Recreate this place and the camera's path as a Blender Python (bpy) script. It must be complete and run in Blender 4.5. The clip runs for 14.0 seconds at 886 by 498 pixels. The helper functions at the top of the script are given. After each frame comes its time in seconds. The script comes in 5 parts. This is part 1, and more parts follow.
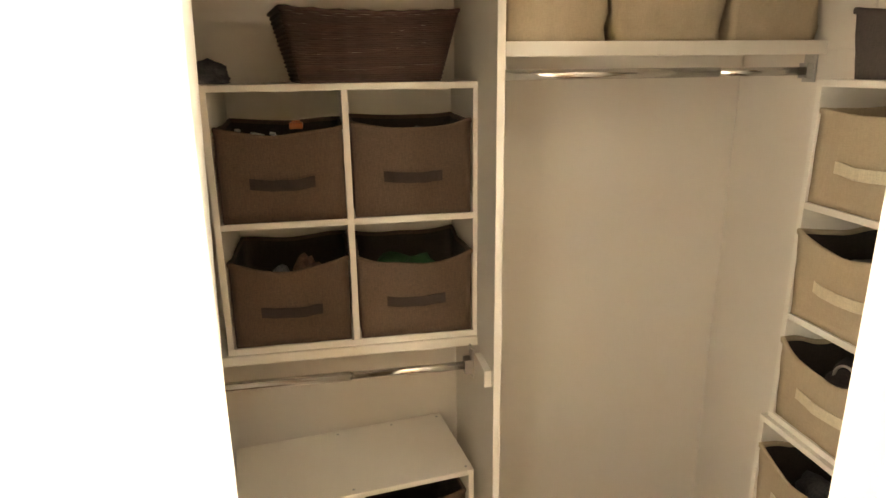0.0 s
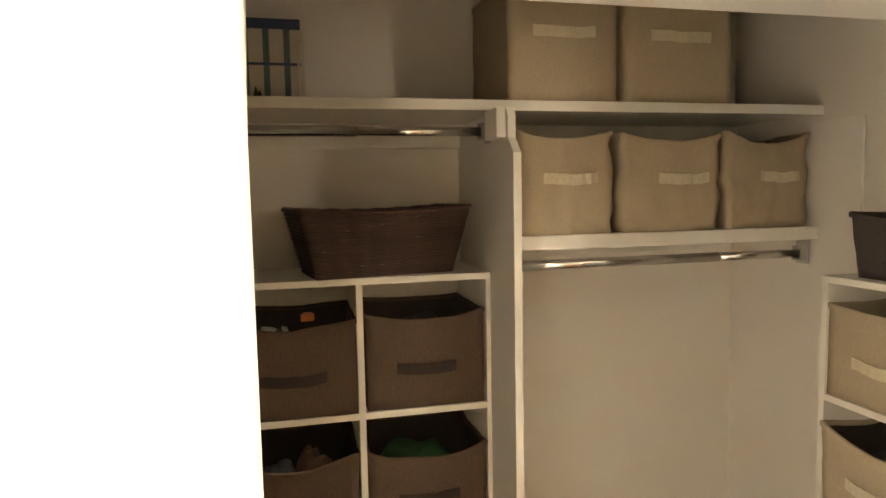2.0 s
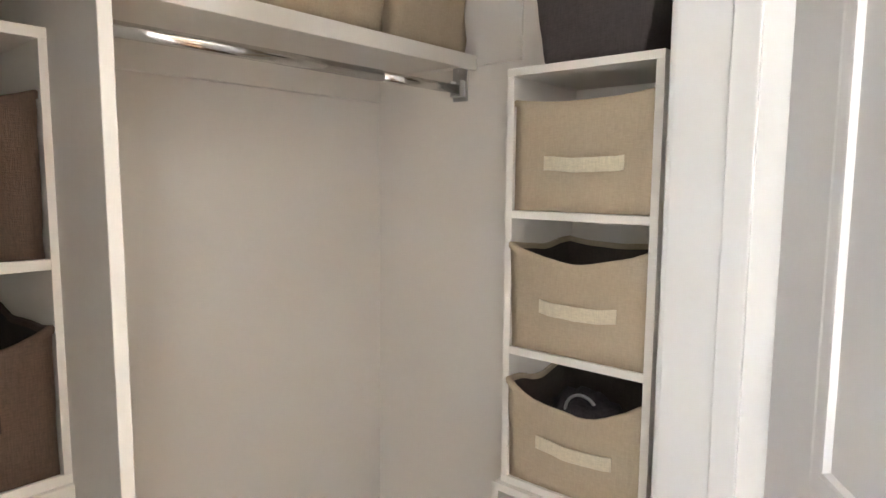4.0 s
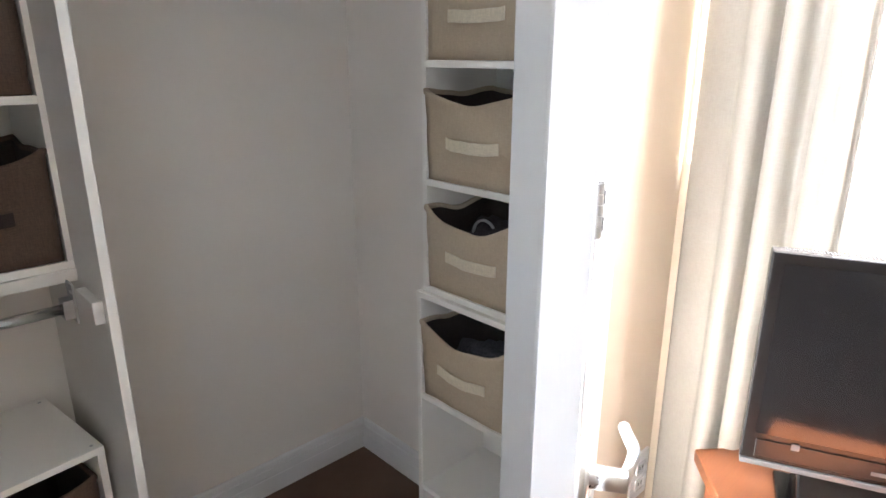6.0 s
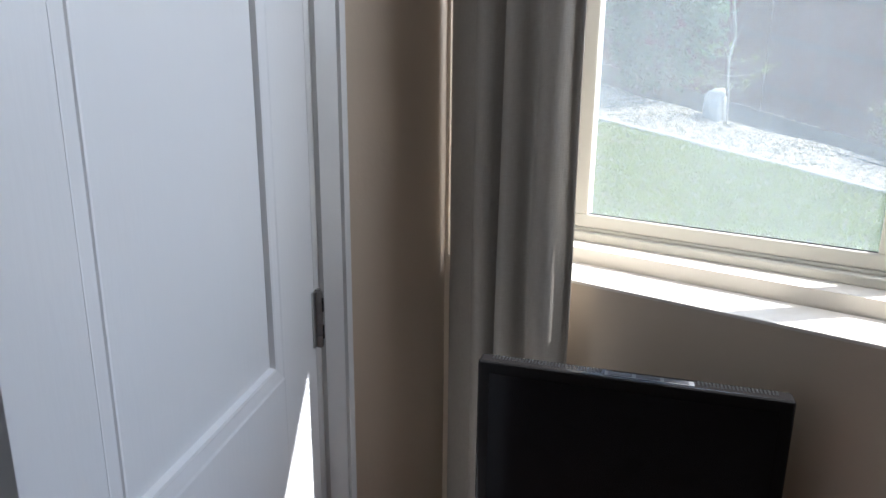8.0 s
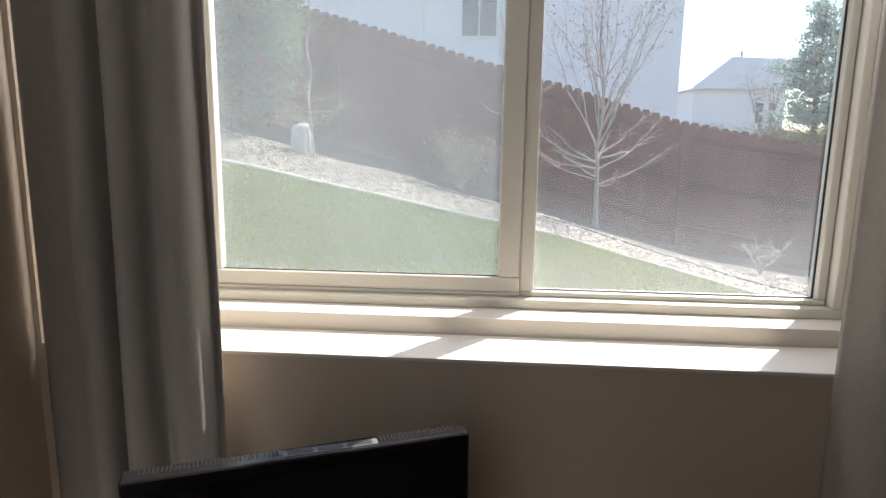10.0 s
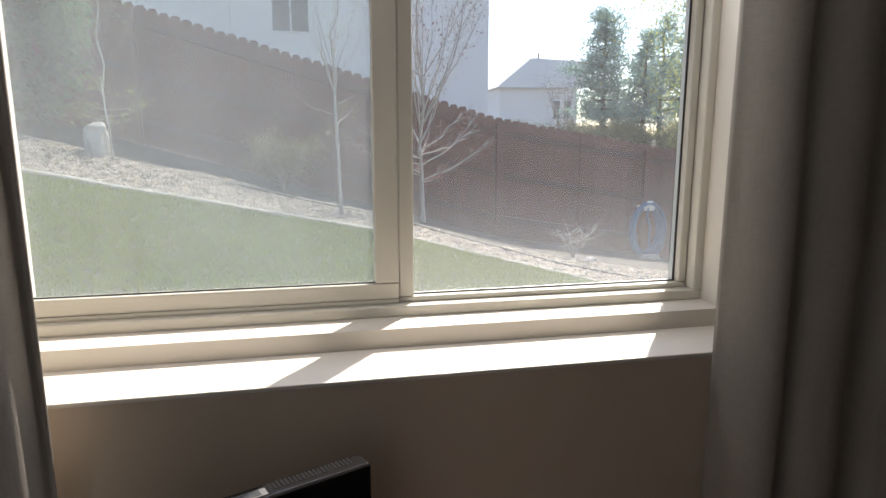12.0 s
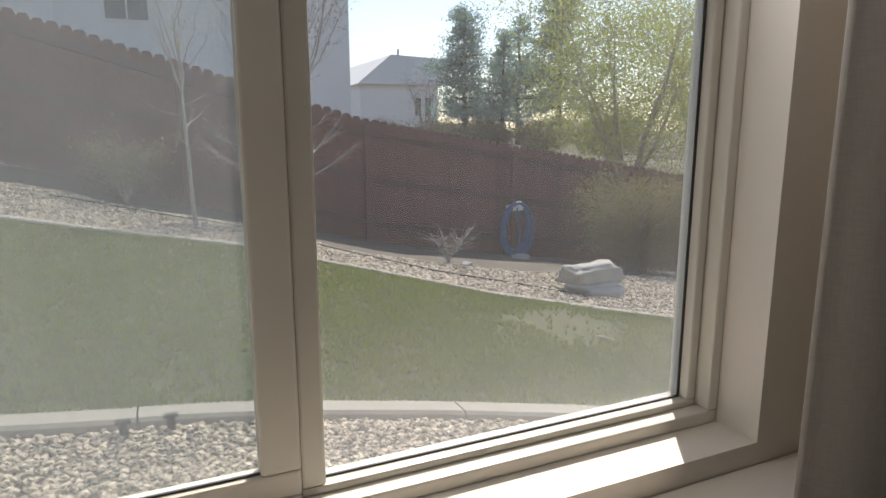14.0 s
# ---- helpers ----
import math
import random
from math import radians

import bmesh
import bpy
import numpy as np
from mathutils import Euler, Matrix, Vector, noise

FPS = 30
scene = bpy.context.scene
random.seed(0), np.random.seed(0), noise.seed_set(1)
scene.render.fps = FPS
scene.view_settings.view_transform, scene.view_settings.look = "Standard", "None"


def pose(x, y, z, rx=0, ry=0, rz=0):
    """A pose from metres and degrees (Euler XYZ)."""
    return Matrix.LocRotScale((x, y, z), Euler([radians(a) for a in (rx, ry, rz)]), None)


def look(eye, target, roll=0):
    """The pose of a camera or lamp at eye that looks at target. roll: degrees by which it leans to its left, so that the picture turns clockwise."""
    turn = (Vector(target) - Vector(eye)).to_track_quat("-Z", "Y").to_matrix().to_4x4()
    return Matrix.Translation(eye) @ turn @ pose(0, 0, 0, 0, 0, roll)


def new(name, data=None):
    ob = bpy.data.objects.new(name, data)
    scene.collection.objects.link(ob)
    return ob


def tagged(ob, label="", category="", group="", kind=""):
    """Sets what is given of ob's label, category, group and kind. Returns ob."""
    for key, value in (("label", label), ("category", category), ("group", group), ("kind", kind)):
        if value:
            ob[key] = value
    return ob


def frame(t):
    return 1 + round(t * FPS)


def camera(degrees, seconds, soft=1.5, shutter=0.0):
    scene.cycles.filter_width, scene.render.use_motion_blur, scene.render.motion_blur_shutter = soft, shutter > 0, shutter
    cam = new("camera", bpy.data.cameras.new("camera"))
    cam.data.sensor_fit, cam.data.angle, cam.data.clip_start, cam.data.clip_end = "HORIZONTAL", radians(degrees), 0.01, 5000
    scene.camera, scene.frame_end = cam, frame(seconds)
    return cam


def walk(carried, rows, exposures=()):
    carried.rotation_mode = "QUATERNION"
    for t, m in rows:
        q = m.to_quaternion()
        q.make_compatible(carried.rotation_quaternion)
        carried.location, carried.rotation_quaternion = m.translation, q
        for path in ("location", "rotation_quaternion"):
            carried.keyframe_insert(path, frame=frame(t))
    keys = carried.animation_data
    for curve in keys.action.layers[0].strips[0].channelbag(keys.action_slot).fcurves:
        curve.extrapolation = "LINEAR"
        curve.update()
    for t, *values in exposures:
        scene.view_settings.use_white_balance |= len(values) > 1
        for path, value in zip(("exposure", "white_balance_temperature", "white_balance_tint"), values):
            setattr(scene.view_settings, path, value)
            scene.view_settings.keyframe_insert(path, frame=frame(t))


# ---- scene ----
cam = camera(70.4, 14.0)
PATH = [
    (0, (0.94, -0.678, 1.678), (1.279, 1.213, 1.125), -0.7),
    (0.5, (0.973, -0.689, 1.772), (1.319, 1.232, 1.335), -1.0),
    (1, (0.942, -0.671, 1.785), (1.309, 1.279, 1.538), -1.1),
    (1.5, (0.853, -0.625, 1.843), (1.298, 1.316, 1.655), -0.9),
    (2, (0.85, -0.612, 1.836), (1.298, 1.329, 1.666), -1.1),
    (2.5, (0.834, -0.52, 1.676), (1.397, 1.393, 1.516), -0.6),
    (3, (0.865, -0.413, 1.57), (1.612, 1.437, 1.424), -0.3),
    (3.5, (0.897, -0.269, 1.537), (2.083, 1.331, 1.359), 0.4),
    (4, (0.987, -0.162, 1.44), (2.488, 1.142, 1.223), 0.4),
    (4.2, (1.0, -0.159, 1.43), (2.518, 1.115, 1.158), 0.1),
    (6.3, (1.008, -0.606, 1.399), (2.31, 0.789, 0.8), 0.5),
    (6.5, (1.042, -0.645, 1.416), (2.331, 0.788, 0.882), 0.6),
    (7, (1.146, -0.712, 1.445), (2.476, 0.703, 0.968), 1.1),
    (7.5, (1.232, -0.768, 1.469), (2.587, 0.626, 0.999), 0.7),
    (8, (1.277, -0.747, 1.495), (2.766, 0.505, 1.028), 0.6),
    (8.4, (1.322, -0.676, 1.504), (2.984, 0.349, 1.069), 0.7),
    (8.5, (1.335, -0.671, 1.504), (3.027, 0.308, 1.084), 0.2),
    (9, (1.362, -0.634, 1.506), (3.2, 0.044, 1.102), 0.2),
    (9.2, (1.353, -0.625, 1.512), (3.235, -0.074, 1.118), 0.5),
    (11.3, (1.389, -0.666, 1.501), (3.337, -0.959, 1.153), 0.0),
    (11.5, (1.406, -0.63, 1.509), (3.344, -0.976, 1.155), -0.1),
    (12, (1.448, -0.561, 1.501), (3.372, -0.973, 1.145), 0.0),
    (12.5, (1.508, -0.536, 1.517), (3.425, -0.977, 1.16), -0.2),
    (13, (1.642, -0.56, 1.549), (3.538, -1.084, 1.187), -0.1),
    (13.2, (1.684, -0.583, 1.572), (3.567, -1.147, 1.204), -0.5),
    (13.5, (1.758, -0.605, 1.57), (3.625, -1.223, 1.203), -0.0),
    (14, (1.847, -0.591, 1.587), (3.636, -1.405, 1.217), -0.1),
]
walk(cam, [(t, look(e, g, r)) for t, e, g, r in PATH], [
    (0.0, 6.2, 10200, 12), (1.0, 6.2, 10400, 12), (1.5, 6.2, 10600, 12), (2.0, 5.85, 10300, 12), (2.5, 5.8, 8700, 12), (3.0, 5.95, 8100, 12), (4.2, 6.38, 6600, 12), (6.3, 5.3, 5800, 11), (6.5, 4.75, 5600, 11),
    (6.8, 3.6, 5500, 11), (7.2, 2.75, 5500, 10), (7.5, 2.4, 5500, 10), (8.2, 1.7, 5750, 11), (9.2, 1.55, 6250, 14), (11.3, 1.1, 6300, 14), (12.5, 0.95, 6500, 14), (13.3, 0.5, 6600, 14), (14.0, 0.4, 6700, 15)])

# ---------------------------------------------------------------- light
world = bpy.data.worlds.new("world")
scene.world = world
world.use_nodes = True
wn = world.node_tree
sky = wn.nodes.new("ShaderNodeTexSky")
sky.sky_type, sky.sun_disc = "NISHITA", False
sky.sun_elevation, sky.sun_rotation = radians(50.4), radians(127)
sky.air_density, sky.dust_density = 0.9, 1.0
wn.nodes["Background"].inputs["Strength"].default_value = 0.15
wn.links.new(sky.outputs["Color"], wn.nodes["Background"].inputs["Color"])
sun = new("sun", bpy.data.lights.new("sun", "SUN"))
sun.data.energy, sun.data.angle, sun.data.color = 4.5, radians(0.6), (1.0, 0.94, 0.84)
SUN_WAY = Vector((-0.80, 0.60, -1.21))
sun.matrix_world = look((8, -8, 12), Vector((8, -8, 12)) + SUN_WAY)

# added lamp, out of view, boosting the sky's light in the window's upper opening
pane_light = new("window_sky_fill", bpy.data.lights.new("window_sky_fill", "AREA"))
pane_light.data.shape, pane_light.data.size, pane_light.data.size_y = "RECTANGLE", 1.0, 0.20
pane_light.data.energy, pane_light.data.color = 2.7, (0.95, 0.97, 1.0)
pane_light.matrix_world = look((2.36, -0.67, 1.90), (0.6, -0.67, 1.50))

# ---------------------------------------------------------------- helpers
MATS = {}


def bm_box(bm, x0, x1, y0, y1, z0, z1):
    m = Matrix.Translation(((x0 + x1) / 2, (y0 + y1) / 2, (z0 + z1) / 2)) @ Matrix.Diagonal((abs(x1 - x0), abs(y1 - y0), abs(z1 - z0), 1))
    return bmesh.ops.create_cube(bm, size=1, matrix=m)["verts"]


def bm_cyl(bm, a, b, r, r2=None, n=16):
    a, b = Vector(a), Vector(b)
    d = b - a
    m = Matrix.Translation((a + b) / 2) @ d.to_track_quat("Z", "Y").to_matrix().to_4x4()
    return bmesh.ops.create_cone(bm, cap_ends=True, segments=n, radius1=r, radius2=r if r2 is None else r2, depth=d.length, matrix=m)["verts"]


def bevel(bm, w=0.0015, seg=2):
    bmesh.ops.bevel(bm, geom=[e for e in bm.edges if e.calc_face_angle(0) > 0.5], offset=w, segments=seg, profile=0.6, affect="EDGES")


def mesh_of(name, bm, mat, smooth=False):
    me = bpy.data.meshes.new(name)
    bm.to_mesh(me)
    bm.free()
    if mat:
        me.materials.append(mat)
    if smooth:
        for p in me.polygons:
            p.use_smooth = True
    return me


def part(name, bm, mat, parent=None, label="", smooth=False):
    ob = new(name, mesh_of(name, bm, mat, smooth))
    if parent:
        ob.parent = parent
    if label:
        tagged(ob, label)
    return ob


def boxpart(name, dims, mat, parent=None, w=0.0015, label=""):
    bm = bmesh.new()
    bm_box(bm, *dims)
    if w:
        bevel(bm, w)
    return part(name, bm, mat, parent, label)


def thing(name, at, label, category, group="", kind=""):
    ob = new(name)
    ob.location = at
    ob.empty_display_size = 0.1
    return tagged(ob, label, category, group, kind)


def material(name, color, rough=0.6, metal=0.0, var=0.06, scale=8.0, bump=0.05, bump_scale=120.0, color2=None, stretch=(1, 1, 1), spec=0.5, island=0.0, sharp=1.0):
    """A painted or plain surface: base colour with two scales of variation and a fine relief."""
    m = bpy.data.materials.new(name)
    m.use_nodes = True
    nt = m.node_tree
    N, L = nt.nodes, nt.links
    b = N["Principled BSDF"]
    b.inputs["Roughness"].default_value = rough
    b.inputs["Metallic"].default_value = metal
    b.inputs["Specular IOR Level"].default_value = spec
    tc = N.new("ShaderNodeTexCoord")
    mp = N.new("ShaderNodeMapping")
    mp.inputs["Scale"].default_value = stretch
    L.new(tc.outputs["Object"], mp.inputs["Vector"])
    n1 = N.new("ShaderNodeTexNoise")
    n1.inputs["Scale"].default_value, n1.inputs["Detail"].default_value = scale, 5
    n2 = N.new("ShaderNodeTexNoise")
    n2.inputs["Scale"].default_value, n2.inputs["Detail"].default_value = bump_scale, 4
    L.new(mp.outputs["Vector"], n1.inputs["Vector"])
    L.new(mp.outputs["Vector"], n2.inputs["Vector"])
    ramp = N.new("ShaderNodeMix")
    ramp.data_type = "RGBA"
    c2 = color2 or tuple(c * (1 - 2 * var) for c in color)
    ramp.inputs["A"].default_value = (*color, 1)
    ramp.inputs["B"].default_value = (*c2, 1)
    mix = N.new("ShaderNodeMath")
    mix.operation = "MULTIPLY_ADD"
    L.new(n1.outputs["Fac"], mix.inputs[0])
    mix.inputs[1].default_value = 0.7
    half = N.new("ShaderNodeMath")
    half.operation = "MULTIPLY"
    half.inputs[1].default_value = 0.3
    L.new(n2.outputs["Fac"], half.inputs[0])
    L.new(half.outputs[0], mix.inputs[2])
    spread = N.new("ShaderNodeMapRange")
    spread.inputs["From Min"].default_value, spread.inputs["From Max"].default_value = 0.5 - 0.5 / sharp, 0.5 + 0.5 / sharp
    L.new(mix.outputs[0], spread.inputs["Value"])
    L.new(spread.outputs["Result"], ramp.inputs["Factor"])
    out = ramp.outputs["Result"]
    if island:
        geo = N.new("ShaderNodeNewGeometry")
        info = N.new("ShaderNodeObjectInfo")
        add = N.new("ShaderNodeMath")
        add.operation = "ADD"
        L.new(geo.outputs["Random Per Island"], add.inputs[0])
        L.new(info.outputs["Random"], add.inputs[1])
        fr = N.new("ShaderNodeMath")
        fr.operation = "FRACT"
        L.new(add.outputs[0], fr.inputs[0])
        mr = N.new("ShaderNodeMapRange")
        mr.inputs["To Min"].default_value, mr.inputs["To Max"].default_value = 1 - island, 1 + island
        L.new(fr.outputs[0], mr.inputs["Value"])
        hsv = N.new("ShaderNodeHueSaturation")
        L.new(mr.outputs["Result"], hsv.inputs["Value"])
        L.new(out, hsv.inputs["Color"])
        out = hsv.outputs["Color"]
    L.new(out, b.inputs["Base Color"])
    if bump:
        bp = N.new("ShaderNodeBump")
        bp.inputs["Strength"].default_value = bump
        bp.inputs["Distance"].default_value = 0.004
        L.new(n2.outputs["Fac"], bp.inputs["Height"])
        L.new(bp.outputs["Normal"], b.inputs["Normal"])
    rr = N.new("ShaderNodeMapRange")
    rr.inputs["To Min"].default_value, rr.inputs["To Max"].default_value = max(0.03, rough - 0.08), min(1, rough + 0.08)
    L.new(n1.outputs["Fac"], rr.inputs["Value"])
    L.new(rr.outputs["Result"], b.inputs["Roughness"])
    MATS[name] = m
    return m


def weave(name, color, color2, thread=0.0016, bump=0.5, rough=0.95, slub=0.5):
    """Woven cloth: crossed threads with slubs and an uneven tone."""
    m = material(name, color, rough, var=0.1, scale=9, bump=0, color2=color2)
    nt = m.node_tree
    N, L = nt.nodes, nt.links
    b = N["Principled BSDF"]
    tc = N.new("ShaderNodeTexCoord")
    hs = []
    for st in ((0.18, 0.18, 1), (1, 1, 0.12)):
        mp = N.new("ShaderNodeMapping")
        mp.inputs["Scale"].default_value = st
        L.new(tc.outputs["Object"], mp.inputs["Vector"])
        no = N.new("ShaderNodeTexNoise")
        no.inputs["Scale"].default_value, no.inputs["Detail"].default_value = 0.6 / thread, 3
        L.new(mp.outputs["Vector"], no.inputs["Vector"])
        hs.append(no)
    mul = N.new("ShaderNodeMath")
    mul.operation = "ADD"
    L.new(hs[0].outputs["Fac"], mul.inputs[0])
    L.new(hs[1].outputs["Fac"], mul.inputs[1])
    bp = N.new("ShaderNodeBump")
    bp.inputs["Strength"].default_value, bp.inputs["Distance"].default_value = bump, 0.002
    L.new(mul.outputs[0], bp.inputs["Height"])
    L.new(bp.outputs["Normal"], b.inputs["Normal"])
    base = b.inputs["Base Color"].links[0].from_socket
    mr = N.new("ShaderNodeMapRange")
    mr.inputs["From Min"].default_value, mr.inputs["From Max"].default_value = 0.6, 1.4
    mr.inputs["To Min"].default_value, mr.inputs["To Max"].default_value = 1 - slub, 1 + slub
    L.new(mul.outputs[0], mr.inputs["Value"])
    hsv = N.new("ShaderNodeHueSaturation")
    L.new(mr.outputs["Result"], hsv.inputs["Value"])
    L.new(base, hsv.inputs["Color"])
    L.new(hsv.outputs["Color"], b.inputs["Base Color"])
    return m


def plain(name, color, rough, spec=0.5):
    """An even, glossy surface."""
    m = bpy.data.materials.new(name)
    m.use_nodes = True
    b = m.node_tree.nodes["Principled BSDF"]
    b.inputs["Base Color"].default_value = (*color, 1)
    b.inputs["Roughness"].default_value = rough
    b.inputs["Specular IOR Level"].default_value = spec
    return m


def let_through(m, share, color):
    """Makes thin leaves pass part of the light from behind."""
    N, L = m.node_tree.nodes, m.node_tree.links
    b = N["Principled BSDF"]
    t = N.new("ShaderNodeBsdfTranslucent")
    t.inputs["Color"].default_value = (*color, 1)
    x = N.new("ShaderNodeMixShader")
    x.inputs["Fac"].default_value = share
    L.new(b.outputs["BSDF"], x.inputs[1])
    L.new(t.outputs["BSDF"], x.inputs[2])
    L.new(x.outputs["Shader"], N["Material Output"].inputs["Surface"])


WALL = material("wall_paint", (0.58, 0.48, 0.37), 0.75, var=0.03, scale=3, bump=0.12, bump_scale=90)
CLOSET = material("closet_paint", (0.80, 0.76, 0.70), 0.7, var=0.03, scale=3, bump=0.12, bump_scale=90)
CEIL = material("ceiling_paint", (0.78, 0.77, 0.74), 0.85, var=0.03, scale=4, bump=0.25, bump_scale=60)
TRIM = material("trim_paint", (0.74, 0.74, 0.73), 0.35, var=0.03, scale=5, bump=0.03, bump_scale=60)
DOORP = material("door_paint", (0.73, 0.73, 0.73), 0.38, var=0.025, scale=6, bump=0.05, bump_scale=160, stretch=(1, 1, 0.15))
MELA = material("white_melamine", (0.84, 0.81, 0.75), 0.42, var=0.03, scale=6, bump=0.03, bump_scale=200)
SHELFP = material("shelf_paint", (0.80, 0.77, 0.71), 0.5, var=0.04, scale=6, bump=0.06, bump_scale=70)
VINYL = material("window_vinyl", (0.74, 0.71, 0.63), 0.35, var=0.04, scale=5, bump=0.03, bump_scale=60)
CARPET = material("carpet", (0.16, 0.09, 0.055), 0.95, var=0.25, scale=9, bump=0.9, bump_scale=260)
CHROME = material("chrome", (0.75, 0.74, 0.72), 0.18, 1.0, var=0.05, scale=20, bump=0.0)
STEEL = material("zinc_steel", (0.55, 0.55, 0.55), 0.38, 1.0, var=0.1, scale=40, bump=0.02)
NICKEL = material("satin_nickel", (0.62, 0.60, 0.57), 0.3, 1.0, var=0.05, scale=30, bump=0.01)
BROWN = weave("brown_cloth", (0.115, 0.075, 0.052), (0.085, 0.055, 0.04), 0.0012, 0.3, slub=0.3)
BROWN_IN = weave("dark_brown_inside", (0.05, 0.036, 0.03), (0.035, 0.026, 0.022), 0.0012, 0.2, slub=0.3)
BEIGE = weave("linen_cloth", (0.47, 0.385, 0.275), (0.42, 0.34, 0.24), 0.0013, 0.28, slub=0.10)
CREAM = weave("cream_tape", (0.66, 0.60, 0.46), (0.60, 0.54, 0.41), 0.0012, 0.3, slub=0.15)
CURTAIN = weave("curtain_cloth", (0.37, 0.335, 0.29), (0.32, 0.29, 0.25), 0.0012, 0.15, rough=0.7, slub=0.08)
BLACK = material("black_plastic", (0.012, 0.012, 0.013), 0.4, var=0.1, scale=30, bump=0.05, bump_scale=300)
WOOD = material("red_wood", (0.30, 0.105, 0.045), 0.32, var=0.22, scale=5, bump=0.05, bump_scale=50, stretch=(0.4, 6, 6))

# ---------------------------------------------------------------- the plan
XW = 2.205      # inner face of the outer wall
YB = 1.135      # back wall of the closet
Y0, Y1 = 0.028, 0.178   # room and closet faces of the closet's front wall
XL, XR = 0.772, 1.860   # the opening in it
ZH = 2.085      # its head
ZC = 2.44       # ceiling
# unseen west and south walls, set to steer bounced light into the closet
ROOM_X, ROOM_Y = -2.7, -2.5
SILL, LEDGE = 1.193, 1.225
WY0, WY1 = -1.34, 0.02  # the deep niche of the window
OY0, OY1 = -1.212, -0.13  # the opening behind it
WZ1, OZ1 = 2.11, 2.04


def slab(name, dims, mat, label, category, kind="structure"):
    ob = boxpart(name, dims, mat, None, 0)
    return tagged(ob, label, category, "", kind)


slab("floor", (ROOM_X, 2.9, ROOM_Y, YB + 0.12, -0.12, 0.0), CARPET, "dark brown carpet floor of room and closet", "floor")
slab("ceiling", (ROOM_X, 2.6, ROOM_Y, YB + 0.12, ZC, ZC + 0.12), CEIL, "white ceiling over room and closet", "ceiling")
slab("wall_north", (-0.42, XW, YB, YB + 0.12, 0, ZC), CLOSET, "off-white back wall of the closet", "wall")
slab("wall_west", (ROOM_X - 0.12, ROOM_X, ROOM_Y, Y0, 0, ZC), WALL, "unseen beige room wall placed for bounced light", "wall")
slab("wall_south", (ROOM_X, XW, ROOM_Y - 0.12, ROOM_Y, 0, ZC), WALL, "unseen beige room wall placed for bounced light", "wall")
slab("wall_closet_side", (-0.42, -0.30, Y1, YB, 0, ZC), CLOSET, "off-white side wall of the closet", "wall")


def front_wall():
    bm = bmesh.new()
    bm_box(bm, ROOM_X, XL - 0.060, Y0, Y1, 0, ZC)
    bm_box(bm, XR + 0.018, XW, Y0, Y1, 0, ZC)
    bm_box(bm, XL - 0.060, XR + 0.018, Y0, Y1, ZH + 0.018, ZC)
    return tagged(part("wall_closet_front", bm, WALL), "beige wall with the closet's double door opening", "wall", "", "structure")


NICHE = material("niche_paint", (0.74, 0.69, 0.61), 0.5, var=0.03, scale=4, bump=0.1, bump_scale=80)


def outer_wall():
    x0, xm, x1 = XW, 2.318, 2.440
    for xa, xb, ya, yb, za, zb, mat, nm, lb in ((x0, xm, WY0, WY1, SILL, WZ1, WALL, "wall_east", "thick beige outer wall with a deep window niche"),
                                                (xm, x1, OY0, OY1, LEDGE, OZ1, NICHE, "wall_east_outer", "cream stepped lining of the window niche")):
        bm = bmesh.new()
        bm_box(bm, xa, xb, ROOM_Y - 0.12, ya, 0, ZC)
        bm_box(bm, xa, xb, yb, Y1, 0, ZC)
        bm_box(bm, xa, xb, ya, yb, 0, za)
        bm_box(bm, xa, xb, ya, yb, zb, ZC)
        tagged(part(nm, bm, mat), lb, "wall", "", "structure")
    tagged(boxpart("window_sill", (XW - 0.001, xm, WY0, WY1, SILL - 0.002, SILL + 0.004), NICHE, None, 0.002), "cream painted deep window sill", "sill", "", "structure")


front_wall()
outer_wall()
slab("wall_closet_east", (XW, 2.474, Y1, YB + 0.12, 0, ZC), CLOSET, "off-white end wall of the closet", "wall")

# ---------------------------------------------------------------- door opening
def jamb(name, dims, label):
    tagged(boxpart(name, dims, TRIM, None, 0.002), label, "door frame", "", "structure")




def leaning_jamb(name, x0, x1, y0, y1, label):
    """The closet's old jamb, whose inner face leans out of plumb."""
    bm = bmesh.new()
    for v in bm_box(bm, x0, x1, y0, y1, 0, ZH):
        if v.co.x > (x0 + x1) / 2 or x0 > XL - 0.05:
            v.co.x += 0.003 + 0.028 * (v.co.z - 1.32)
    bevel(bm, 0.002)
    tagged(part(name, bm, TRIM), label, "door frame", "", "structure")


leaning_jamb("door_jamb", XL - 0.060, XL, Y0 - 0.001, Y1 + 0.001, "white painted door jamb leaning out of plumb")
jamb("door_jamb", (XR, XR + 0.018, Y0 - 0.001, Y1 + 0.001, 0, ZH), "white painted door jamb")
jamb("door_head", (XL - 0.060, XR + 0.018, Y0 - 0.001, Y1 + 0.001, ZH, ZH + 0.018), "white painted head of the door frame")
leaning_jamb("door_stop", XL + 0.0005, XL + 0.010, Y0 + 0.040, Y0 + 0.075, "white painted door stop strip")
jamb("door_stop", (XR - 0.010, XR, Y0 + 0.040, Y0 + 0.075, 0, ZH), "white painted door stop strip")
jamb("door_stop", (XL + 0.036, XR - 0.010, Y0 + 0.040, Y0 + 0.075, ZH - 0.010, ZH), "white painted door stop strip")


